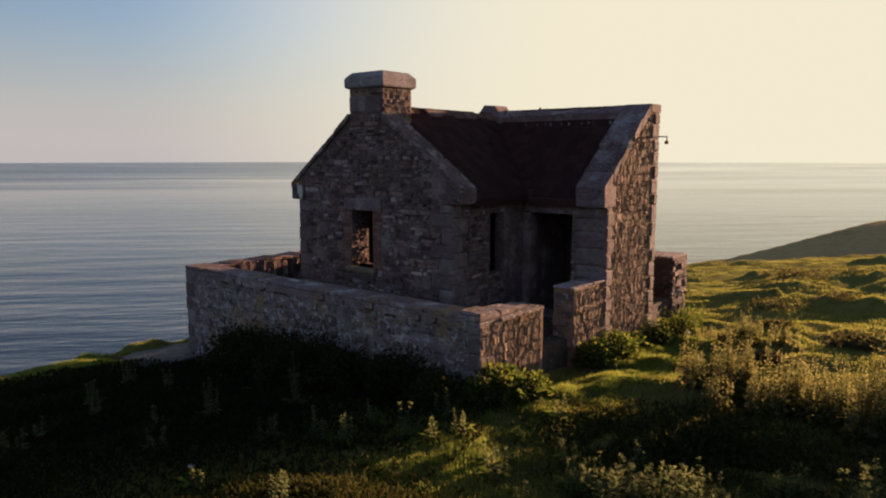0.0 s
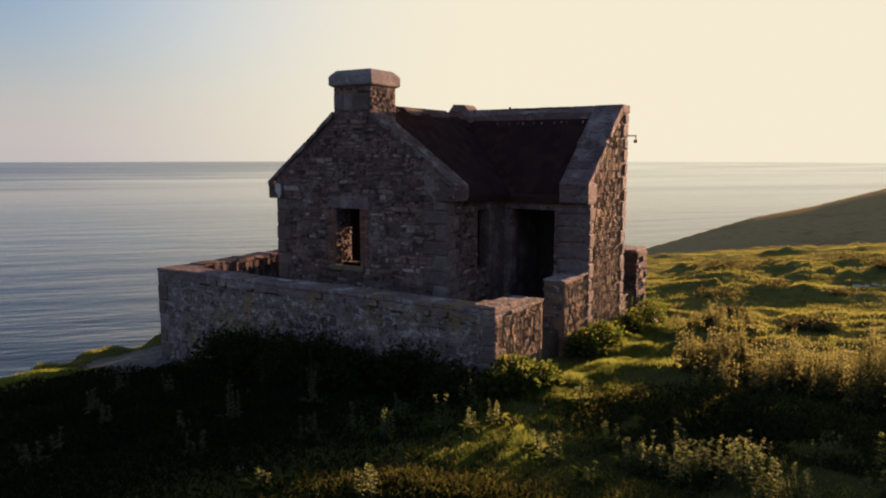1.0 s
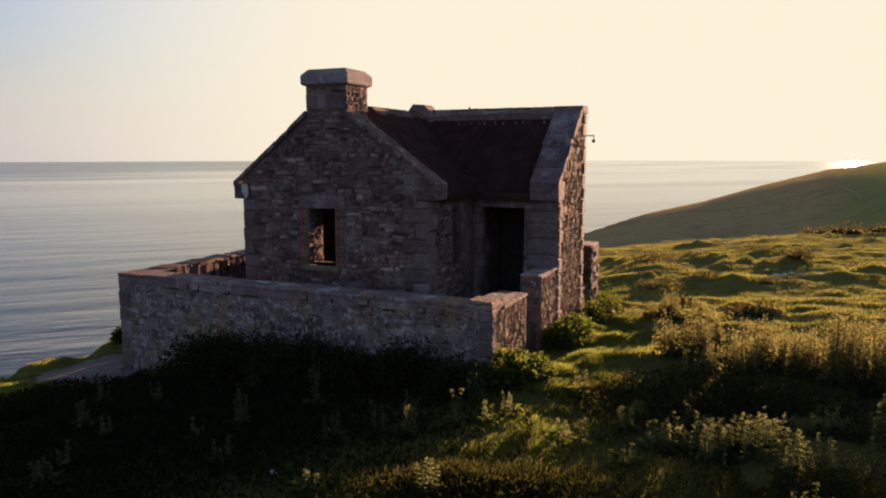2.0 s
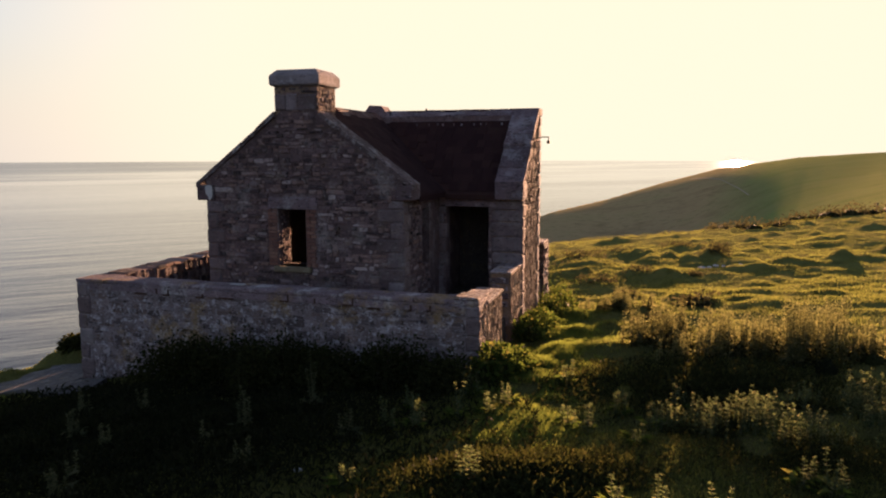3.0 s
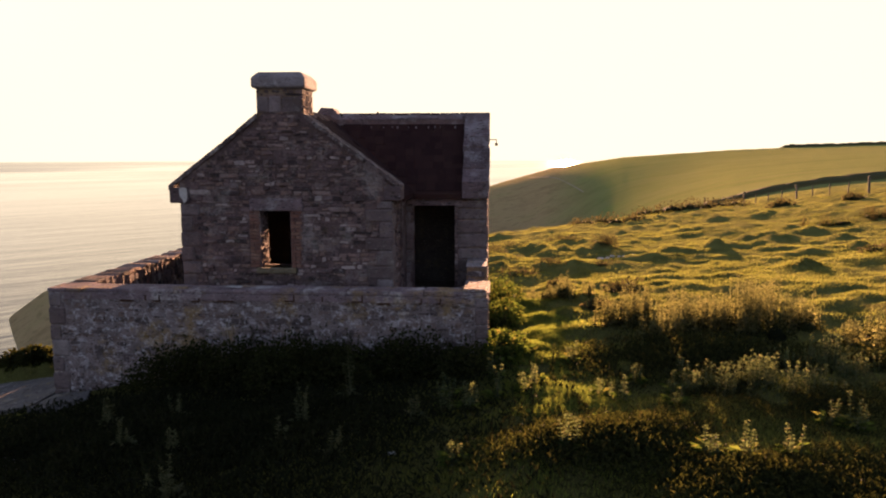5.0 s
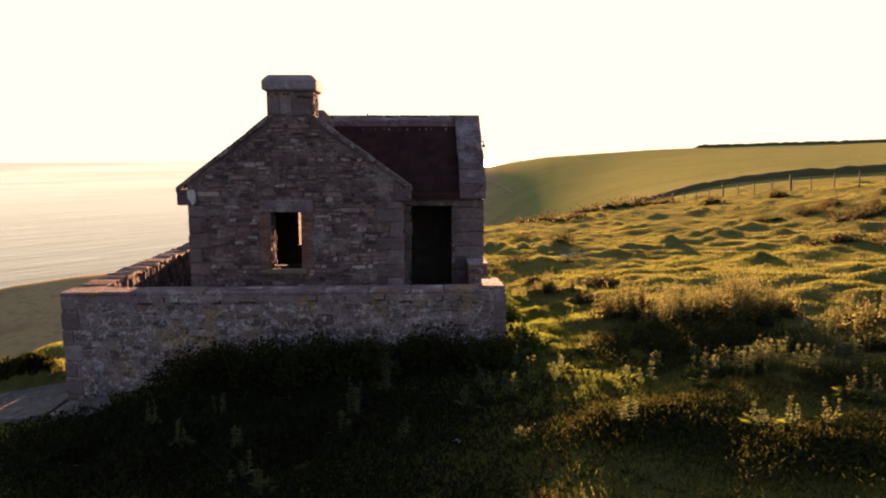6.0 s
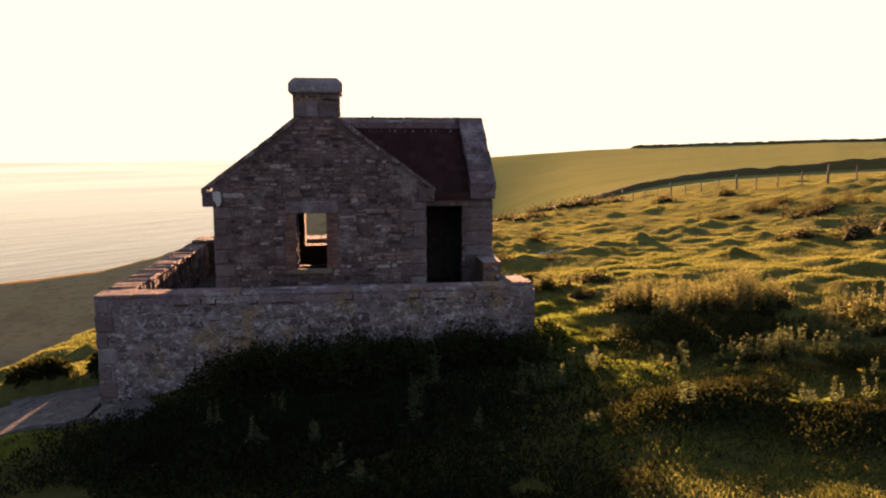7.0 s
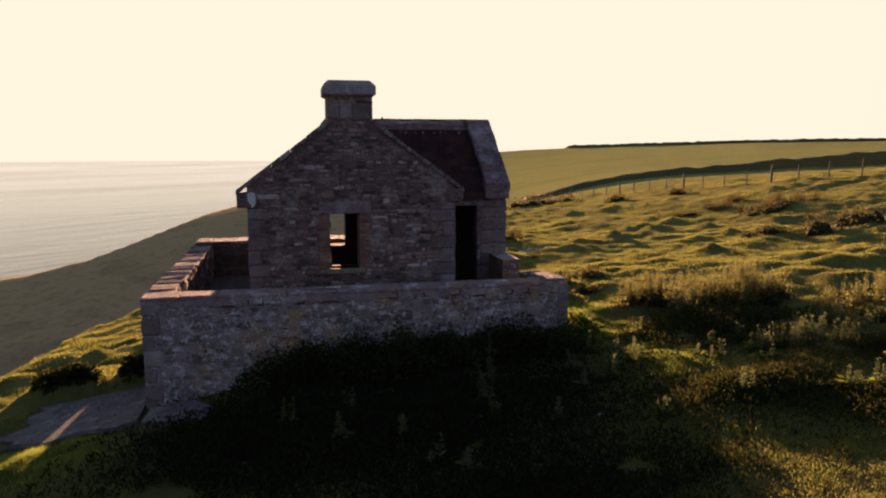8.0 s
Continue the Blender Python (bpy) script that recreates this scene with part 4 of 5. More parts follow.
# cracked concrete apron beside the wall
def apron():
    bm = bmesh.new()
    nx, ny = 12, 12
    grid = {}
    for i in range(nx + 1):
        for j in range(ny + 1):
            x, y = -17.15 + 2.28 * i / nx, 7.98 + 2.12 * j / ny
            if i == 0:
                x += 0.25 * math.sin(j * 1.3)
            if j == 0:
                y += 0.12 * math.sin(i * 1.1)
            grid[i, j] = bm.verts.new((x, y, slab_z(x) + 0.012 * noise.noise(Vector((x * 2, y * 2, 0)))))
    for i in range(nx):
        for j in range(ny):
            bm.faces.new((grid[i, j], grid[i + 1, j], grid[i + 1, j + 1], grid[i, j + 1]))
    made = bmesh.ops.extrude_face_region(bm, geom=bm.faces[:])
    for v in made["geom"]:
        if isinstance(v, bmesh.types.BMVert):
            v.co.z -= 0.25
    bmesh.ops.recalc_face_normals(bm, faces=bm.faces[:])
    return bm


tagged(part("concrete_apron", apron(), M_CONCRETE), "cracked concrete slab beside the yard wall", "slab", kind="structure")

# a broken corner of the slab, sunk in the weeds at the foot of the wall, and scattered rubble
bm = bmesh.new()
top = [bm.verts.new((x, y, ground_z(x, y) + 0.1)) for x, y in ((-14.75, 7.75), (-14.3, 7.05), (-13.55, 6.95), (-13.5, 7.5), (-13.9, 8.3), (-14.7, 8.5))]
bm.faces.new(top)
made = bmesh.ops.extrude_face_region(bm, geom=bm.faces[:])
for v in made["geom"]:
    if isinstance(v, bmesh.types.BMVert):
        v.co.z -= 0.3
bmesh.ops.recalc_face_normals(bm, faces=bm.faces[:])
tagged(part("broken_slab", bm, M_CONCRETE), "broken corner of concrete slab at the foot of the wall", "slab")
for i in range(16):
    x, y, w = -14.2 + 0.11 * i + rng.uniform(-0.1, 0.1), 5.15 - 0.04 * i + rng.uniform(-0.15, 0.15), rng.uniform(0.05, 0.13)
    chip = box(x - w, x + w, y - w * 0.6, y + w * 0.6, ground_z(x, y) - 0.03, ground_z(x, y) + 0.05, 0.015, None, w * 0.2, rng)
    tagged(part("rubble_stone", chip, M_QUOIN), "flat grey stone half sunk in the weeds", "stone", "rubble before the wall")

# ---- plants ----
class Leaves:
    """Gathers stems and leaves as bare arrays for one mesh."""

    def __init__(self, seed):
        self.rng = random.Random(seed)
        self.verts, self.faces = [], []

    def leaf(self, c, way, length, width):
        way = Vector(way).normalized()
        side = way.cross(Vector((self.rng.uniform(-1, 1), self.rng.uniform(-1, 1), self.rng.uniform(-0.3, 1)))).normalized()
        c = Vector(c)
        b = len(self.verts)
        droop = Vector((0, 0, -0.25 * length))
        self.verts += [c, c + way * length * 0.45 + side * width / 2, c + way * length + droop, c + way * length * 0.45 - side * width / 2]
        self.faces.append((b, b + 1, b + 2, b + 3))

    def stem(self, a, b, thick):
        a, b = Vector(a), Vector(b)
        k = len(self.verts)
        self.verts += [a + Vector((thick, 0, 0)), a + Vector((-thick / 2, thick, 0)), a + Vector((-thick / 2, -thick, 0)), b]
        self.faces += [(k, k + 1, k + 3), (k + 1, k + 2, k + 3), (k + 2, k, k + 3)]

    def stalk(self, x, y, z, height, spread=0.09, pairs=7, lean=0.12, head=True):
        r = self.rng
        top = Vector((x + r.uniform(-lean, lean) * height, y + r.uniform(-lean, lean) * height, z + height))
        foot = Vector((x, y, z - 0.05))
        self.stem(foot, top, 0.006 + 0.006 * height)
        for i in range(pairs):
            f = (i + 1) / (pairs + 0.6)
            c = foot.lerp(top, f)
            size = spread * (1.15 - 0.75 * f) * r.uniform(0.7, 1.3)
            turn = i * 1.57 + r.uniform(-0.4, 0.4)
            for q in (turn, turn + math.pi):
                self.leaf(c, (math.cos(q), math.sin(q), r.uniform(0.2, 1.0)), size, size * 0.3)
        if head:
            for _ in range(7):
                self.leaf(top - Vector((0, 0, r.uniform(0, 0.05))), (r.uniform(-1, 1), r.uniform(-1, 1), r.uniform(0, 1.2)), 0.04, 0.022)

    def spire(self, x, y, z, height, lean=0.07):
        """An upright seeding stem: sparse hanging leaves below, small tufts packed round the spike."""
        r = self.rng
        top = Vector((x + r.uniform(-lean, lean) * height, y + r.uniform(-lean, lean) * height, z + height))
        foot = Vector((x, y, z - 0.05))
        self.stem(foot, top, 0.011)
        for i in range(10):
            q = i * 2.4 + r.uniform(-0.5, 0.5)
            self.leaf(foot.lerp(top, 0.08 + 0.045 * i), (math.cos(q), math.sin(q), r.uniform(-0.2, 0.7)), r.uniform(0.06, 0.11), 0.04)
        for _ in range(44):
            f = r.uniform(0.45, 1.0)
            q, out = r.uniform(0, 6.283), 0.014 + 0.02 * (1 - f)
            c = foot.lerp(top, f) + Vector((math.cos(q) * out, math.sin(q) * out, 0))
            self.leaf(c, (math.cos(q), math.sin(q), r.uniform(0.3, 1.6)), r.uniform(0.03, 0.05) * (1.5 - 0.7 * f), 0.02)

    def cloud(self, blobs, count, size, flat=0.5):
        r = self.rng
        weights = [b[3] * b[4] + b[3] * b[5] for b in blobs]
        for bx, by, bz, rx, ry, rz in r.choices(blobs, weights, k=count):
            d = Vector((r.gauss(0, 1), r.gauss(0, 1), abs(r.gauss(0, 1)) if r.random() < 0.8 else r.gauss(0, 1))).normalized()
            f = r.uniform(0.3, 1.0) ** 0.55 * 1.06 * (0.9 + 0.22 * noise.noise(Vector((bx + d.x * 2.2, by + d.y * 2.2, d.z * 2.2))))
            c = Vector((bx + d.x * rx * f, by + d.y * ry * f, bz + d.z * rz * f))
            way = d + Vector((r.uniform(-1, 1), r.uniform(-1, 1), r.uniform(-0.6, 0.6))) * flat * 1.6
            s = size * r.uniform(0.6, 1.4)
            self.leaf(c, way, s, s * 0.6)

    def make(self, name, material, parent=None):
        return raw(name, self.verts, self.faces, material, parent)


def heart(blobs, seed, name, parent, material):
    """A lumpy mound added under a bush's leaves, coloured dark as their shade."""
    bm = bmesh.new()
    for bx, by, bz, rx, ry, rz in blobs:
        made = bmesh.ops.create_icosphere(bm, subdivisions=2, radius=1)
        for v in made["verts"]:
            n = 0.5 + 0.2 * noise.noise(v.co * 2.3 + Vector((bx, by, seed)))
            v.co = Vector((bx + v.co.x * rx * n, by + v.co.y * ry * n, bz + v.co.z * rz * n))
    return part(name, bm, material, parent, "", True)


def bush(name, label, blobs, count, size, material, seed, inner=None, stalks=0, category="bush", group="", core=True):
    cx, cy = blobs[0][0], blobs[0][1]
    ob = empty(name, cx, cy, ground_z(cx, cy))
    tagged(ob, label, category, group)
    if core:
        heart(blobs, seed, "undergrowth", ob, inner or M_BRAMBLE_SHADE)
    lv = Leaves(seed)
    lv.cloud(blobs, count, size)
    for _ in range(stalks):
        b = lv.rng.choice(blobs)
        x, y = b[0] + lv.rng.uniform(-1, 1) * b[3], b[1] + lv.rng.uniform(-1, 1) * b[4]
        lv.stalk(x, y, b[2] + b[5] * 0.2, b[5] * lv.rng.uniform(0.7, 1.15), 0.08)
    lv.make("foliage", material, ob)
    return ob


# dark brambles and nettles along the foot of the yard wall
rng = random.Random(61)
blobs = []
for i in range(34):
    x = rng.uniform(-13.0, -6.6)
    high = 0.4 + 0.03 * (x + 12) + rng.uniform(-0.22, 0.16)
    if x < -12.4:
        high = 0.05
    yy = 8.45 - abs(rng.gauss(0, 0.3))
    g = ground_z(x, yy)
    blobs.append((x, yy, g, rng.uniform(0.35, 0.8), rng.uniform(0.35, 0.6), max(0.25, high - g)))
tagged(bush("bramble_thicket", "dark shaded bramble and nettle thicket along the yard wall", blobs, 34000, 0.07, M_BRAMBLE_SHADE, 62, stalks=120, core=False), kind="stuff")
bush("dock_bush", "broad-leaved green dock bush by the gateway", [(-6.15, 8.75, 0.05, 0.45, 0.45, 0.58), (-5.95, 9.25, 0.0, 0.42, 0.45, 0.42), (-6.3, 8.45, 0.0, 0.35, 0.35, 0.42)], 1500, 0.11, M_LEAF, 63)
bush("elder_bush", "leafy green bush against the gate wall", [(-6.1, 11.9, -0.05, 0.42, 0.5, 0.4), (-6.05, 12.6, -0.1, 0.45, 0.55, 0.5), (-6.1, 13.4, -0.15, 0.35, 0.5, 0.35)], 2000, 0.09, M_LEAF, 64)
bush("nettle_clump", "bushy green clump beside the house corner", [(-6.05, 14.6, -0.25, 0.35, 0.5, 0.55), (-5.9, 15.5, -0.3, 0.45, 0.6, 0.55), (-6.1, 16.4, -0.3, 0.4, 0.5, 0.6)], 1800, 0.08, M_LEAF, 65, stalks=25)


for x, y, w in ((-17.1, 10.75, 0.34), (-16.65, 10.7, 0.36), (-15.35, 10.5, 0.32)):
    bush("grass_tussock", "dark grass tussock overhanging the concrete slab", [(x, y, ground_z(x, y) - 0.05, w, w * 0.7, 0.36), (x + 0.2, y + 0.1, ground_z(x, y) - 0.05, w * 0.8, w * 0.6, 0.3)], 900, 0.12, M_BRAMBLE_SHADE, int(-x * 50), category="tussock", group="tussocks by the slab", core=False)


def herb_patch(name, label, cx, cy, rx, ry, height, count, seed, material=M_STALK, spires=False):
    ob = empty(name, cx, cy, ground_z(cx, cy))
    tagged(ob, label, "weeds", kind="stuff")
    lv = Leaves(seed)
    r = lv.rng
    blobs = []
    for _ in range(max(4, count // 45)):
        q, f = r.uniform(0, 6.283), math.sqrt(r.random()) * 0.8
        x, y = cx + rx * f * math.cos(q), cy + ry * f * math.sin(q)
        blobs.append((x, y, ground_z(x, y) - 0.05, rx * 0.33, ry * 0.36, height * r.uniform(0.35, 0.6)))
    heart(blobs, seed, "undergrowth", ob, M_BRAMBLE_SHADE)
    # lower leaves take the dark colour as the patch's shaded front
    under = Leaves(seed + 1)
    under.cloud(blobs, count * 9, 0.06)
    under.make("lower_foliage", M_BRAMBLE_SHADE, ob)
    clumps = [(r.uniform(0, 6.283), math.sqrt(r.random()), r.uniform(0.6, 1.15)) for _ in range(max(5, count // 22))]
    for _ in range(count):
        q, f, rise = r.choice(clumps)
        x, y = cx + rx * f * math.cos(q) + r.gauss(0, 0.14), cy + ry * f * math.sin(q) + r.gauss(0, 0.14)
        h = height * r.choice((0.55, 0.75, 0.9, 1.0, 1.2)) * r.uniform(0.85, 1.1) * rise * (1 - 0.3 * f * f)
        if spires:
            lv.spire(x, y, ground_z(x, y), h)
        else:
            lv.stalk(x, y, ground_z(x, y), h, 0.055, 15, 0.06)
    lv.make("foliage", material, ob)
    return ob


herb_patch("nettle_patch", "tall seeding nettle patch with backlit tops", -3.1, 10.5, 1.35, 1.1, 0.98, 250, 71, M_SEED, True)
herb_patch("nettle_patch", "tall seeding nettle patch with backlit tops", -0.85, 10.3, 1.15, 1.1, 0.98, 230, 72, M_SEED, True)
herb_patch("nettle_patch", "low leafy weed patch in the pasture", -2.4, 6.2, 1.15, 0.6, 0.45, 190, 73)
herb_patch("nettle_patch", "low leafy weed patch in the pasture", -0.6, 7.3, 1.2, 0.6, 0.5, 180, 74)
herb_patch("nettle_patch", "small clump of weeds behind the house corner", -4.3, 15.4, 0.8, 0.5, 0.6, 90, 75, M_SEED, True)
herb_patch("nettle_patch", "tall weeds on the rising pasture", 1.3, 8.9, 1.2, 0.9, 0.6, 200, 76, M_SEED, True)

M_DRY = leaf_material("dry brown weeds", (0.04, 0.034, 0.017), (0.075, 0.063, 0.03), 0.42, (0.1, 0.082, 0.04))
herb_patch("dry_weed_patch", "dry brown rush and weed tussocks on the slope", 13.0, 34.5, 3.4, 1.6, 0.75, 260, 77, M_DRY)
herb_patch("dry_weed_patch", "dry brown rush and weed tussocks on the slope", 14.2, 29.8, 2.6, 1.5, 0.75, 220, 78, M_DRY)


def thistle(x, y, height, seed, stems=4):
    z = ground_z(x, y)
    ob = empty("thistle", x, y, z)
    # thistles left of here take a duller leaf colour that stands for shade
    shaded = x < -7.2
    material = M_THISTLE_SHADED if shaded else M_STALK
    tagged(ob, "thistle in the shaded leaf colour among the weeds" if shaded else "pale backlit thistle standing in the grass", "thistle", "thistles in the pasture")
    lv = Leaves(seed)
    for _ in range(stems):
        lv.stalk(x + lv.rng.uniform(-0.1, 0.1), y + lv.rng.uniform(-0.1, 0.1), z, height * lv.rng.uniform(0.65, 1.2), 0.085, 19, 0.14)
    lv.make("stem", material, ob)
    low = Leaves(seed + 7)
    for _ in range(26):
        q = low.rng.uniform(0, 6.283)
        low.leaf((x + 0.05 * math.cos(q), y + 0.05 * math.sin(q), z + low.rng.uniform(0, 0.12)), (math.cos(q), math.sin(q), low.rng.uniform(0.1, 0.9)), low.rng.uniform(0.12, 0.24), 0.05)
    tagged(low.make("rosette", M_THISTLE_SHADED if shaded else M_LEAF, ob), kind="stuff")
    return ob


LIT = ((-5.4, 4.08, 0.45, 8), (-4.44, 6.28, 0.36, 3), (-4.69, 6.54, 0.32, 2), (-3.6, 6.54, 0.36, 2), (-5.85, 6.8, 0.3, 5), (-6.28, 6.74, 0.5, 3), (-6.26, 7.7, 0.4, 4), (-6.7, 6.05, 0.42, 6),
          (-6.8, 3.95, 0.3, 3), (-3.75, 5.75, 0.25, 2), (-3.9, 3.7, 0.36, 4), (-3.5, 3.6, 0.4, 4), (-1.85, 4.55, 0.5, 5), (-2.1, 4.75, 0.4, 3), (-3.0, 3.7, 0.4, 4), (-4.0, 7.2, 0.4, 4),
          (-7.05, 5.9, 0.45, 4), (-7.0, 6.9, 0.5, 4), (-4.9, 8.5, 0.4, 3), (-5.6, 7.2, 0.32, 4), (-3.2, 7.4, 0.4, 4))
DIM = ((-9.2, 4.8, 0.45, 5), (-12.2, 5.9, 0.5, 6), (-9.9, 3.2, 0.35, 5), (-9.09, 5.58, 0.6, 7), (-10.52, 4.62, 0.4, 5), (-8.3, 4.33, 0.4, 4), (-11.17, 6.14, 0.45, 5), (-8.66, 6.8, 0.8, 4),
          (-11.43, 4.95, 0.4, 5), (-10.3, 3.6, 0.35, 3), (-7.4, 5.4, 0.35, 4))
for i, (x, y, h, k) in enumerate(LIT + DIM):
    thistle(x, y, h, 100 + i * 11, k)


# rank weeds carpeting the ground before the house, coloured near black as its shade
M_RANK_SHADE = leaf_material("rank weeds darkened as shade", (0.007, 0.008, 0.004), (0.015, 0.018, 0.007), 0.25, (0.02, 0.02, 0.01))


def carpet(name, label, cx, cy, rx, ry, height, count, size, seed, material=M_RANK_SHADE):
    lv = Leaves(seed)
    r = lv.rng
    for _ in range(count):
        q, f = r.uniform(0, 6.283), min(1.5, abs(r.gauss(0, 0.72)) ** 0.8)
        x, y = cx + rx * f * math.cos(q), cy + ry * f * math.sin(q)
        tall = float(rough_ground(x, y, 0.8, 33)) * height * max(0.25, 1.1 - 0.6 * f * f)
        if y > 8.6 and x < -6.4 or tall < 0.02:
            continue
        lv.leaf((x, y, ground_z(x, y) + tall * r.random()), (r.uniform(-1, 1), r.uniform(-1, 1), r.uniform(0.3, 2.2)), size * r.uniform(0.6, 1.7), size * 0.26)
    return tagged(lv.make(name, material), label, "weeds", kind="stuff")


carpet("rank_weeds", "rank weeds darkened as the shade before the yard wall", -10.4, 5.6, 3.6, 2.9, 0.34, 40000, 0.12, 141)
carpet("rank_weeds", "rank weeds darkened as the shade before the yard wall", -12.7, 5.5, 1.6, 1.8, 0.2, 10000, 0.11, 142)
# low leaves coloured dark as the long shade the nettle patches throw
carpet("rank_weeds", "low weeds darkened as shade below the nettle patch", -2.9, 8.4, 2.1, 1.25, 0.36, 11000, 0.1, 143, M_BRAMBLE_SHADE)
carpet("rank_weeds", "low weeds darkened as shade in the near pasture", -1.8, 5.4, 1.9, 1.0, 0.2, 13000, 0.05, 144, M_BRAMBLE_SHADE)
carpet("rank_weeds", "low weeds darkened as shade in the near pasture", -3.2, 3.0, 1.7, 1.0, 0.22, 11000, 0.085, 145, M_BRAMBLE_SHADE)
carpet("rank_weeds", "low weeds darkened as shade in the near pasture", -4.9, 4.3, 1.2, 0.9, 0.24, 9000, 0.1, 147, M_BRAMBLE_SHADE)
carpet("rank_weeds", "weeds darkened as shade along the bank", -9.4, 2.2, 2.6, 1.1, 0.2, 16000, 0.08, 146)

# short grass: many blades over the pasture round the house
def blades(count, r0, r1, seed, length, material, name, label, span=(-72, 68), even=False):
    g = np.random.RandomState(seed)
    r = np.sqrt(r0 ** 2 + (r1 ** 2 - r0 ** 2) * g.random_sample(count)) if even else r0 * (r1 / r0) ** g.random_sample(count)
    a = np.radians(g.uniform(*span, count))
    x, y = HUB[0] + r * np.sin(a), HUB[1] + r * np.cos(a)
    tuft = rough_ground(x, y, 0.5, 21) * 0.6 + rough_ground(x, y, 1.7, 22) * 0.4
    keep = (tuft + g.random_sample(count) * 0.5 > 0.6) & ~((x > -14.9) & (x < -6.4) & (y > 8.6) & (y < 17.6)) & ~((x > -17.2) & (x < -14.7) & (y > 7.6) & (y < 10.2)) & (x > -20)
    # grass thinned where the darkened weeds stand for shade
    keep &= g.random_sample(count) > 0.8 * ease(-6.6, -8.0, x + 0.25 * (y - 4)) * ease(9.5, 8.5, y) * ease(-17.5, -15.5, x)
    x, y, r, tuft = x[keep], y[keep], r[keep], tuft[keep]
    grow = 1 + np.maximum(0, r - 12) / 34
    h = length * g.uniform(0.5, 1.3, len(x)) * (0.5 + tuft) * np.clip(1.25 - (r - 10) / 60, 0.8, 1.0)
    return blade_mesh(g, x, y, h, grow * 1.15, material, name, label)


def sward(count, stops, spread, seed, length, material, label):
    """Lush tufts strewn about a line of places."""
    g = np.random.RandomState(seed)
    f = g.random_sample(count) * (len(stops) - 1)
    at = np.arange(len(stops))
    x = np.interp(f, at, [q[0] for q in stops]) + g.normal(0, spread, count)
    y = np.interp(f, at, [q[1] for q in stops]) + g.normal(0, spread, count)
    tuft = rough_ground(x, y, 0.32, 24) * 0.7 + rough_ground(x, y, 1.1, 25) * 0.5
    keep = (tuft + g.random_sample(count) * 0.3 > 0.62) & ~((x < -6.3) & (y > 8.4))
    x, y, tuft = x[keep], y[keep], tuft[keep]
    return blade_mesh(g, x, y, length * g.uniform(0.5, 1.2, len(x)) * (0.3 + tuft), np.full(len(x), 1.0), material, "grass", label)


def blade_mesh(g, x, y, h, wide, material, name, label):
    """Single-triangle blades, gathered in one mesh."""
    n = len(x)
    z = land(x, y) - 0.015
    w = 0.0075 * g.uniform(0.7, 1.4, n) * wide
    q = g.uniform(0, 6.283, n)
    lean = h * g.uniform(0.1, 0.7, n)
    p = g.uniform(0, 6.283, n)
    verts = np.empty((n, 3, 3))
    verts[:, 0] = np.stack([x - w * np.cos(q), y - w * np.sin(q), z], -1)
    verts[:, 1] = np.stack([x + w * np.cos(q), y + w * np.sin(q), z], -1)
    verts[:, 2] = np.stack([x + lean * np.cos(p), y + lean * np.sin(p), z + h], -1)
    me = bpy.data.meshes.new(name)
    me.vertices.add(n * 3)
    me.vertices.foreach_set("co", verts.reshape(-1))
    me.loops.add(n * 3)
    me.loops.foreach_set("vertex_index", np.arange(n * 3, dtype=np.int32))
    me.polygons.add(n)
    me.polygons.foreach_set("loop_start", np.arange(0, n * 3, 3, dtype=np.int32))
    me.update(calc_edges=True)
    me.materials.append(material)
    return tagged(new(name, me), label, "grass", kind="stuff")


M_LUSH = leaf_material("lush green grass", (0.047, 0.065, 0.017), (0.104, 0.135, 0.031), 0.58, (0.13, 0.13, 0.035), 0.7, 0.1)
sward(70000, [(-5.5, 15.5), (-5.35, 12.5), (-5.2, 10.5), (-5.4, 8.6), (-5.5, 6.8), (-5.3, 5.2)], 0.38, 84, 0.09, M_LUSH, "lush bright green grass along the trodden way past the house")
sward(30000, [(-17.8, 11.2), (-16.2, 12.4), (-15.6, 13.6), (-17.4, 14.6)], 0.7, 86, 0.13, M_LUSH, "rough green grass on the cliff slope beside the yard")
sward(26000, [(-18.3, 7.6), (-17.3, 6.6), (-15.6, 6.7), (-16.8, 7.2)], 0.45, 87, 0.11, M_LUSH, "rough grass before the concrete slab")
sward(4000, [(-6.3, 3.4), (-5.4, 3.6), (-4.9, 4.4), (-4.4, 3.4)], 0.5, 85, 0.09, M_LUSH, "lush green tufts in the near pasture")
blades(1400000, 2.0, 100, 81, 0.055, M_BLADE, "grass", "short tufted green pasture grass")
blades(560000, 15.0, 75, 88, 0.06, M_BLADE, "grass", "short tufted green pasture grass")
blades(150000, 2.0, 20, 82, 0.08, M_BLADE, "grass", "short tufted green pasture grass", (68, 288), True)
blades(6000, 0.0, 2.0, 83, 0.07, M_BLADE, "grass", "short tufted green pasture grass", (0, 360), True)

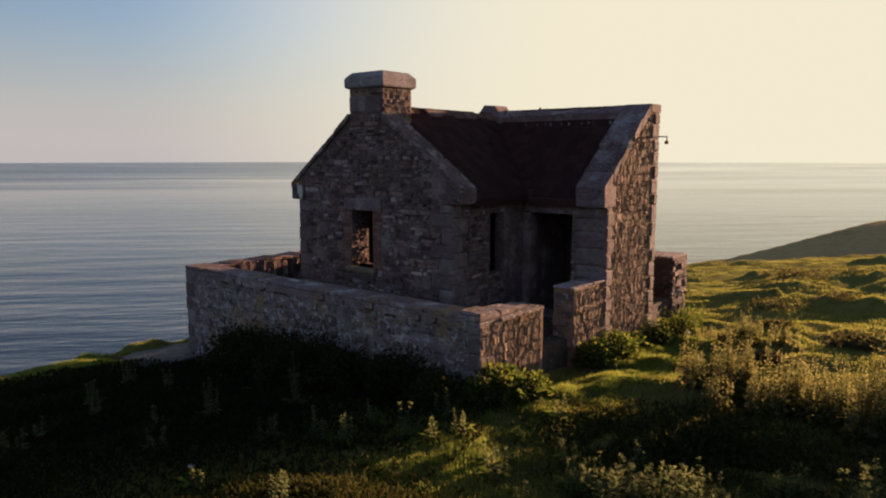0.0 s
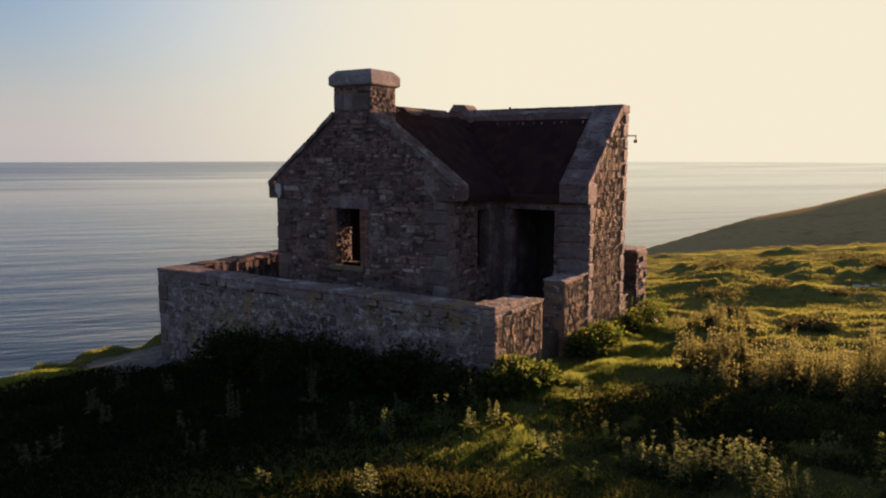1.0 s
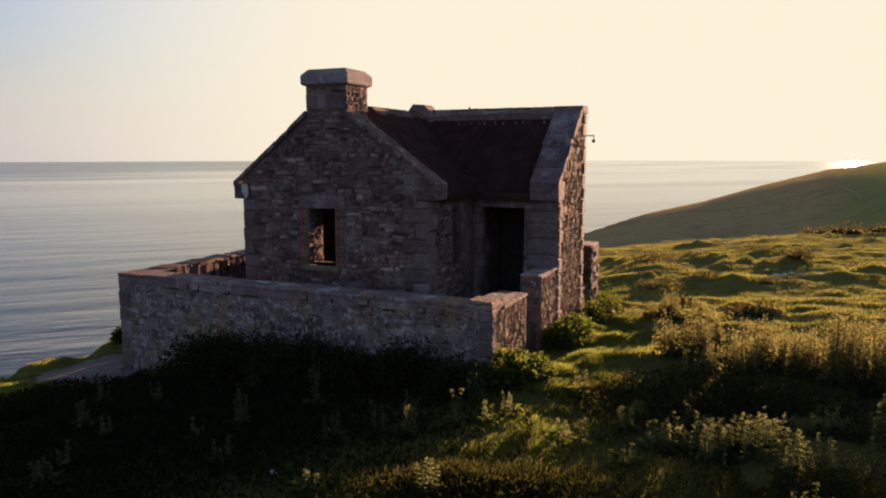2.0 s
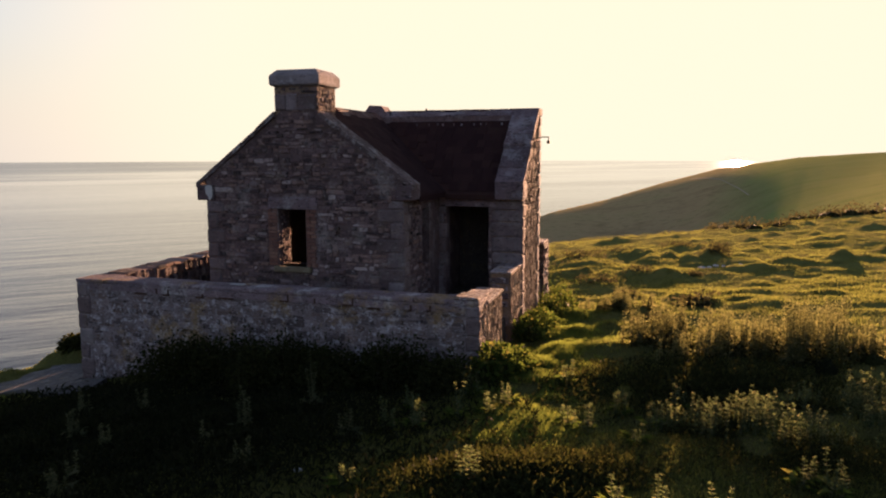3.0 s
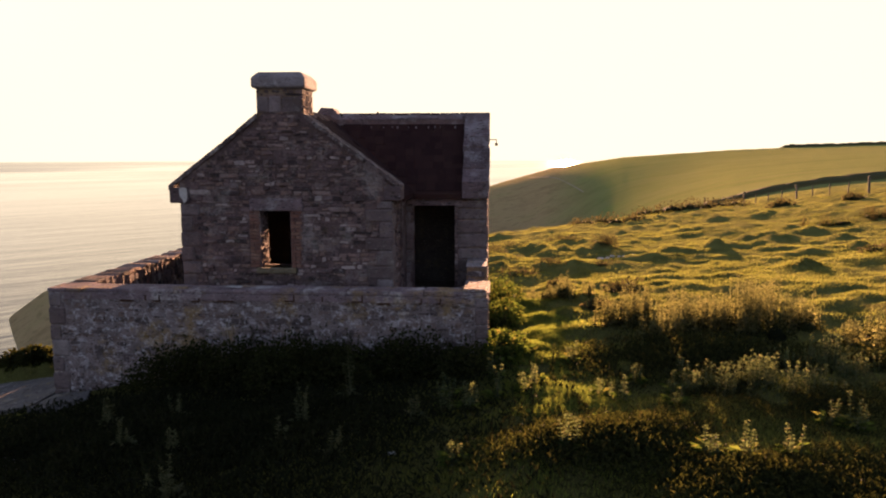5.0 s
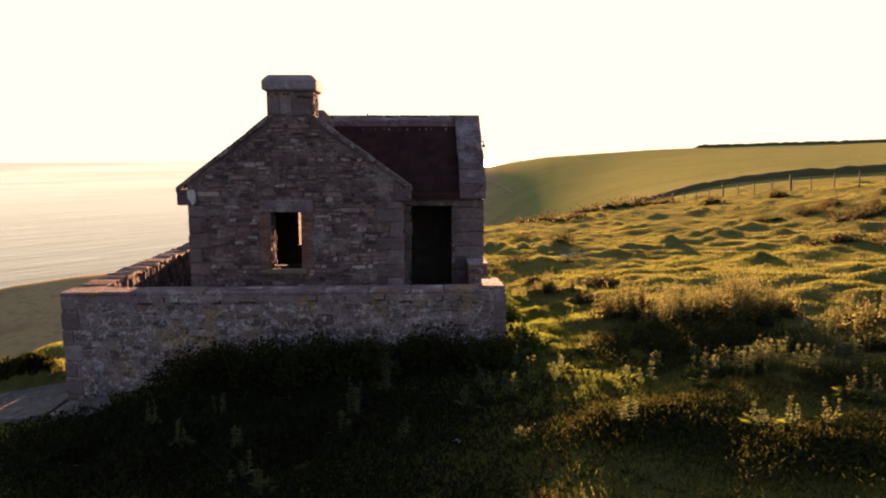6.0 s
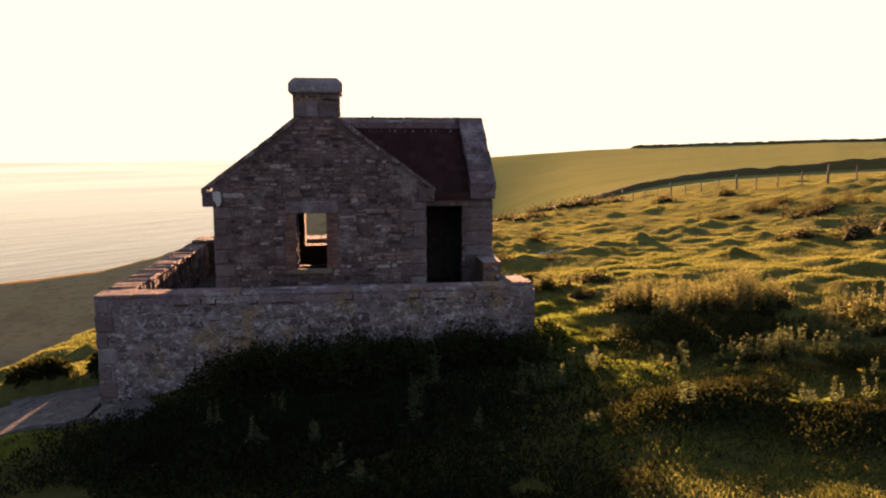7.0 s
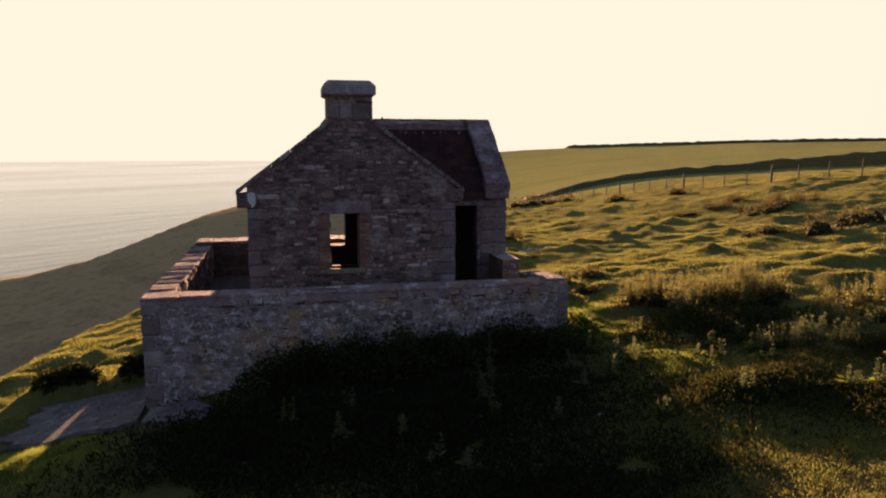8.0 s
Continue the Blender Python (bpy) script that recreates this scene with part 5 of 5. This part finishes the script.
# ---- gorse, hedges and fence on the pasture ----
M_GORSE = leaf_material("gorse spines", (0.03, 0.03, 0.015), (0.055, 0.05, 0.026), 0.3, (0.06, 0.05, 0.03))
rng = random.Random(91)
for x, y, w, h in ((4.2, 52, 2.2, 1.0), (9.4, 20.3, 1.5, 1.15), (11.6, 21.0, 1.5, 1.1), (13.0, 28.5, 1.6, 0.8), (11.6, 64, 2.6, 1.3), (9.3, 67, 2.4, 1.2), (14.0, 66, 2.6, 1.4), (15.4, 52, 1.2, 0.7), (2.4, 56, 2.4, 1.0), (18.9, 47.5, 1.2, 0.6), (-3.6, 13.9, 0.5, 0.35), (-2.7, 16.6, 0.7, 0.35), (7.5, 21.5, 0.9, 0.5), (16.8, 68, 2.2, 1.6)):
    blobs = []
    for _ in range(5):
        bx, by = x + rng.uniform(-0.6, 0.6) * w, y + rng.uniform(-0.5, 0.5) * w
        blobs.append((bx, by, ground_z(bx, by) - 0.1, w * rng.uniform(0.45, 0.65), w * rng.uniform(0.4, 0.6), h * rng.uniform(0.65, 1.05)))
    bush("gorse_bush", "low dark gorse hummock on the pasture", blobs, 420, 0.1 + 0.002 * y, M_GORSE, int(x * 13 + y * 7) % 997, group="gorse on the pasture")

for x, y, wide, high in MOUNDS[:9]:
    blobs = [(x + rng.uniform(-0.5, 0.5) * wide, y + rng.uniform(-0.4, 0.4) * wide, ground_z(x, y) - 0.15, wide * rng.uniform(0.35, 0.6), wide * rng.uniform(0.3, 0.5), 0.12 + high * rng.uniform(0.3, 0.6)) for _ in range(6)]
    bush("heather_clump", "ragged dark heather clump on a pasture hummock", blobs, 700, 0.09, M_GORSE, int(x * 17 + y * 11) % 991, group="heather on the hummocks", core=False)


def fence_post(x, y, high, thick):
    z = ground_z(x, y)
    bm = bmesh.new()
    bmesh.ops.create_cone(bm, cap_ends=True, segments=7, radius1=thick, radius2=thick * 0.85, depth=high + 0.3, matrix=Matrix.Translation((x, y, z + high / 2 - 0.15)) @ Euler((rng.uniform(-0.05, 0.05), rng.uniform(-0.05, 0.05), 0)).to_matrix().to_4x4())
    return bm


fence = empty("wire_fence", 21.5, 60, ground_z(21.5, 60))
tagged(fence, "old timber post and wire stock fence across the pasture", "fence")
line = []
y = 84.0
k = 0
while y > 26:
    x = 19.6 + (79 - y) * 0.105
    part("post", fence_post(x, y, 1.35 if k % 4 == 0 else 1.1, 0.1 if k % 4 == 0 else 0.055), M_WOOD, fence)
    line.append((x, y, ground_z(x, y)))
    y -= 2.6
    k += 1
for h in (0.35, 0.7, 1.0):
    lv = Leaves(1)
    for a, b in zip(line, line[1:]):
        base = len(lv.verts)
        for (px, py, pz) in (a, b):
            lv.verts += [Vector((px + 0.008, py, pz + h)), Vector((px, py, pz + h + 0.012)), Vector((px - 0.008, py, pz + h))]
        lv.faces += [(base, base + 1, base + 4, base + 3), (base + 1, base + 2, base + 5, base + 4), (base + 2, base, base + 3, base + 5)]
    lv.make("wire", M_IRON, fence)


M_HEDGE = leaf_material("hedge leaves", (0.07, 0.075, 0.04), (0.1, 0.105, 0.055), 0.4, (0.12, 0.1, 0.06))


def hedge(name, label, h0, h1, dist, high, wide, seed, category="hedge"):
    """A long overgrown bank on an arc of the land."""
    bm = bmesh.new()
    rings = []
    n = int((h1 - h0) * 14)
    for i in range(n + 1):
        h = radians(h0 + (h1 - h0) * i / n)
        d = dist(math.degrees(h))
        ring = []
        for q, w in ((-1, -0.1), (-0.8, 0.55), (-0.3, 0.95), (0.3, 1.0), (0.8, 0.6), (1, -0.1)):
            r = d + q * wide
            x, y = HUB[0] + r * math.sin(h), HUB[1] + r * math.cos(h)
            taper = min(1.0, i / 6, (n - i) / 6)
            ring.append(bm.verts.new((x, y, ground_z(x, y) + high(math.degrees(h)) * taper * w * (0.85 + 0.35 * noise.noise(Vector((x * 0.35, y * 0.35, seed)))))))
        rings.append(ring)
    for a, b in zip(rings, rings[1:]):
        for j in range(5):
            bm.faces.new((a[j], b[j], b[j + 1], a[j + 1]))
    bmesh.ops.recalc_face_normals(bm, faces=bm.faces[:])
    return tagged(part(name, bm, M_HEDGE), label, category, kind="stuff")


hedge("field_hedge", "dark overgrown hedge bank beyond the fence", 16, 62, lambda h: 118, lambda h: float(np.interp(h, [18, 30, 36, 40], [0.95, 1.15, 1.5, 2.2])), 2.0, 3)
hedge("field_hedge", "thin dark hedge line across the far fields", 21, 62, lambda h: 400, lambda h: 1.6, 3.0, 4)
hedge("far_trees", "low dark trees on the skyline", 33, 38, lambda h: 590, lambda h: 2.6, 7, 6, "trees")


M_TRAIL = stone_material("pale trodden grit", [(0.0, (0.36, 0.29, 0.19)), (1.0, (0.42, 0.34, 0.23))], patch_amount=0.0, lichen_amount=0.0, rugged=0.1, relief=0.2)


# worn footpath over the far hillside
def footpath(stops, wide):
    verts, faces = [], []
    for (h0, r0), (h1, r1) in zip(stops, stops[1:]):
        for i in range(30):
            a, r = radians(h0 + (h1 - h0) * i / 29), r0 + (r1 - r0) * i / 29
            k = len(verts)
            for q in (-wide, wide):
                x, y = HUB[0] + (r + q) * math.sin(a), HUB[1] + (r + q) * math.cos(a)
                verts.append((x, y, ground_z(x, y) + 0.25))
            if i:
                faces.append((k - 2, k - 1, k + 1, k))
    return raw("footpath", verts, faces, M_TRAIL)


tagged(footpath([(2.73, 365), (3.82, 346), (4.92, 319), (6.03, 282), (7.04, 248)], 1.4), "pale worn footpath crossing the far hillside", "path", kind="structure")
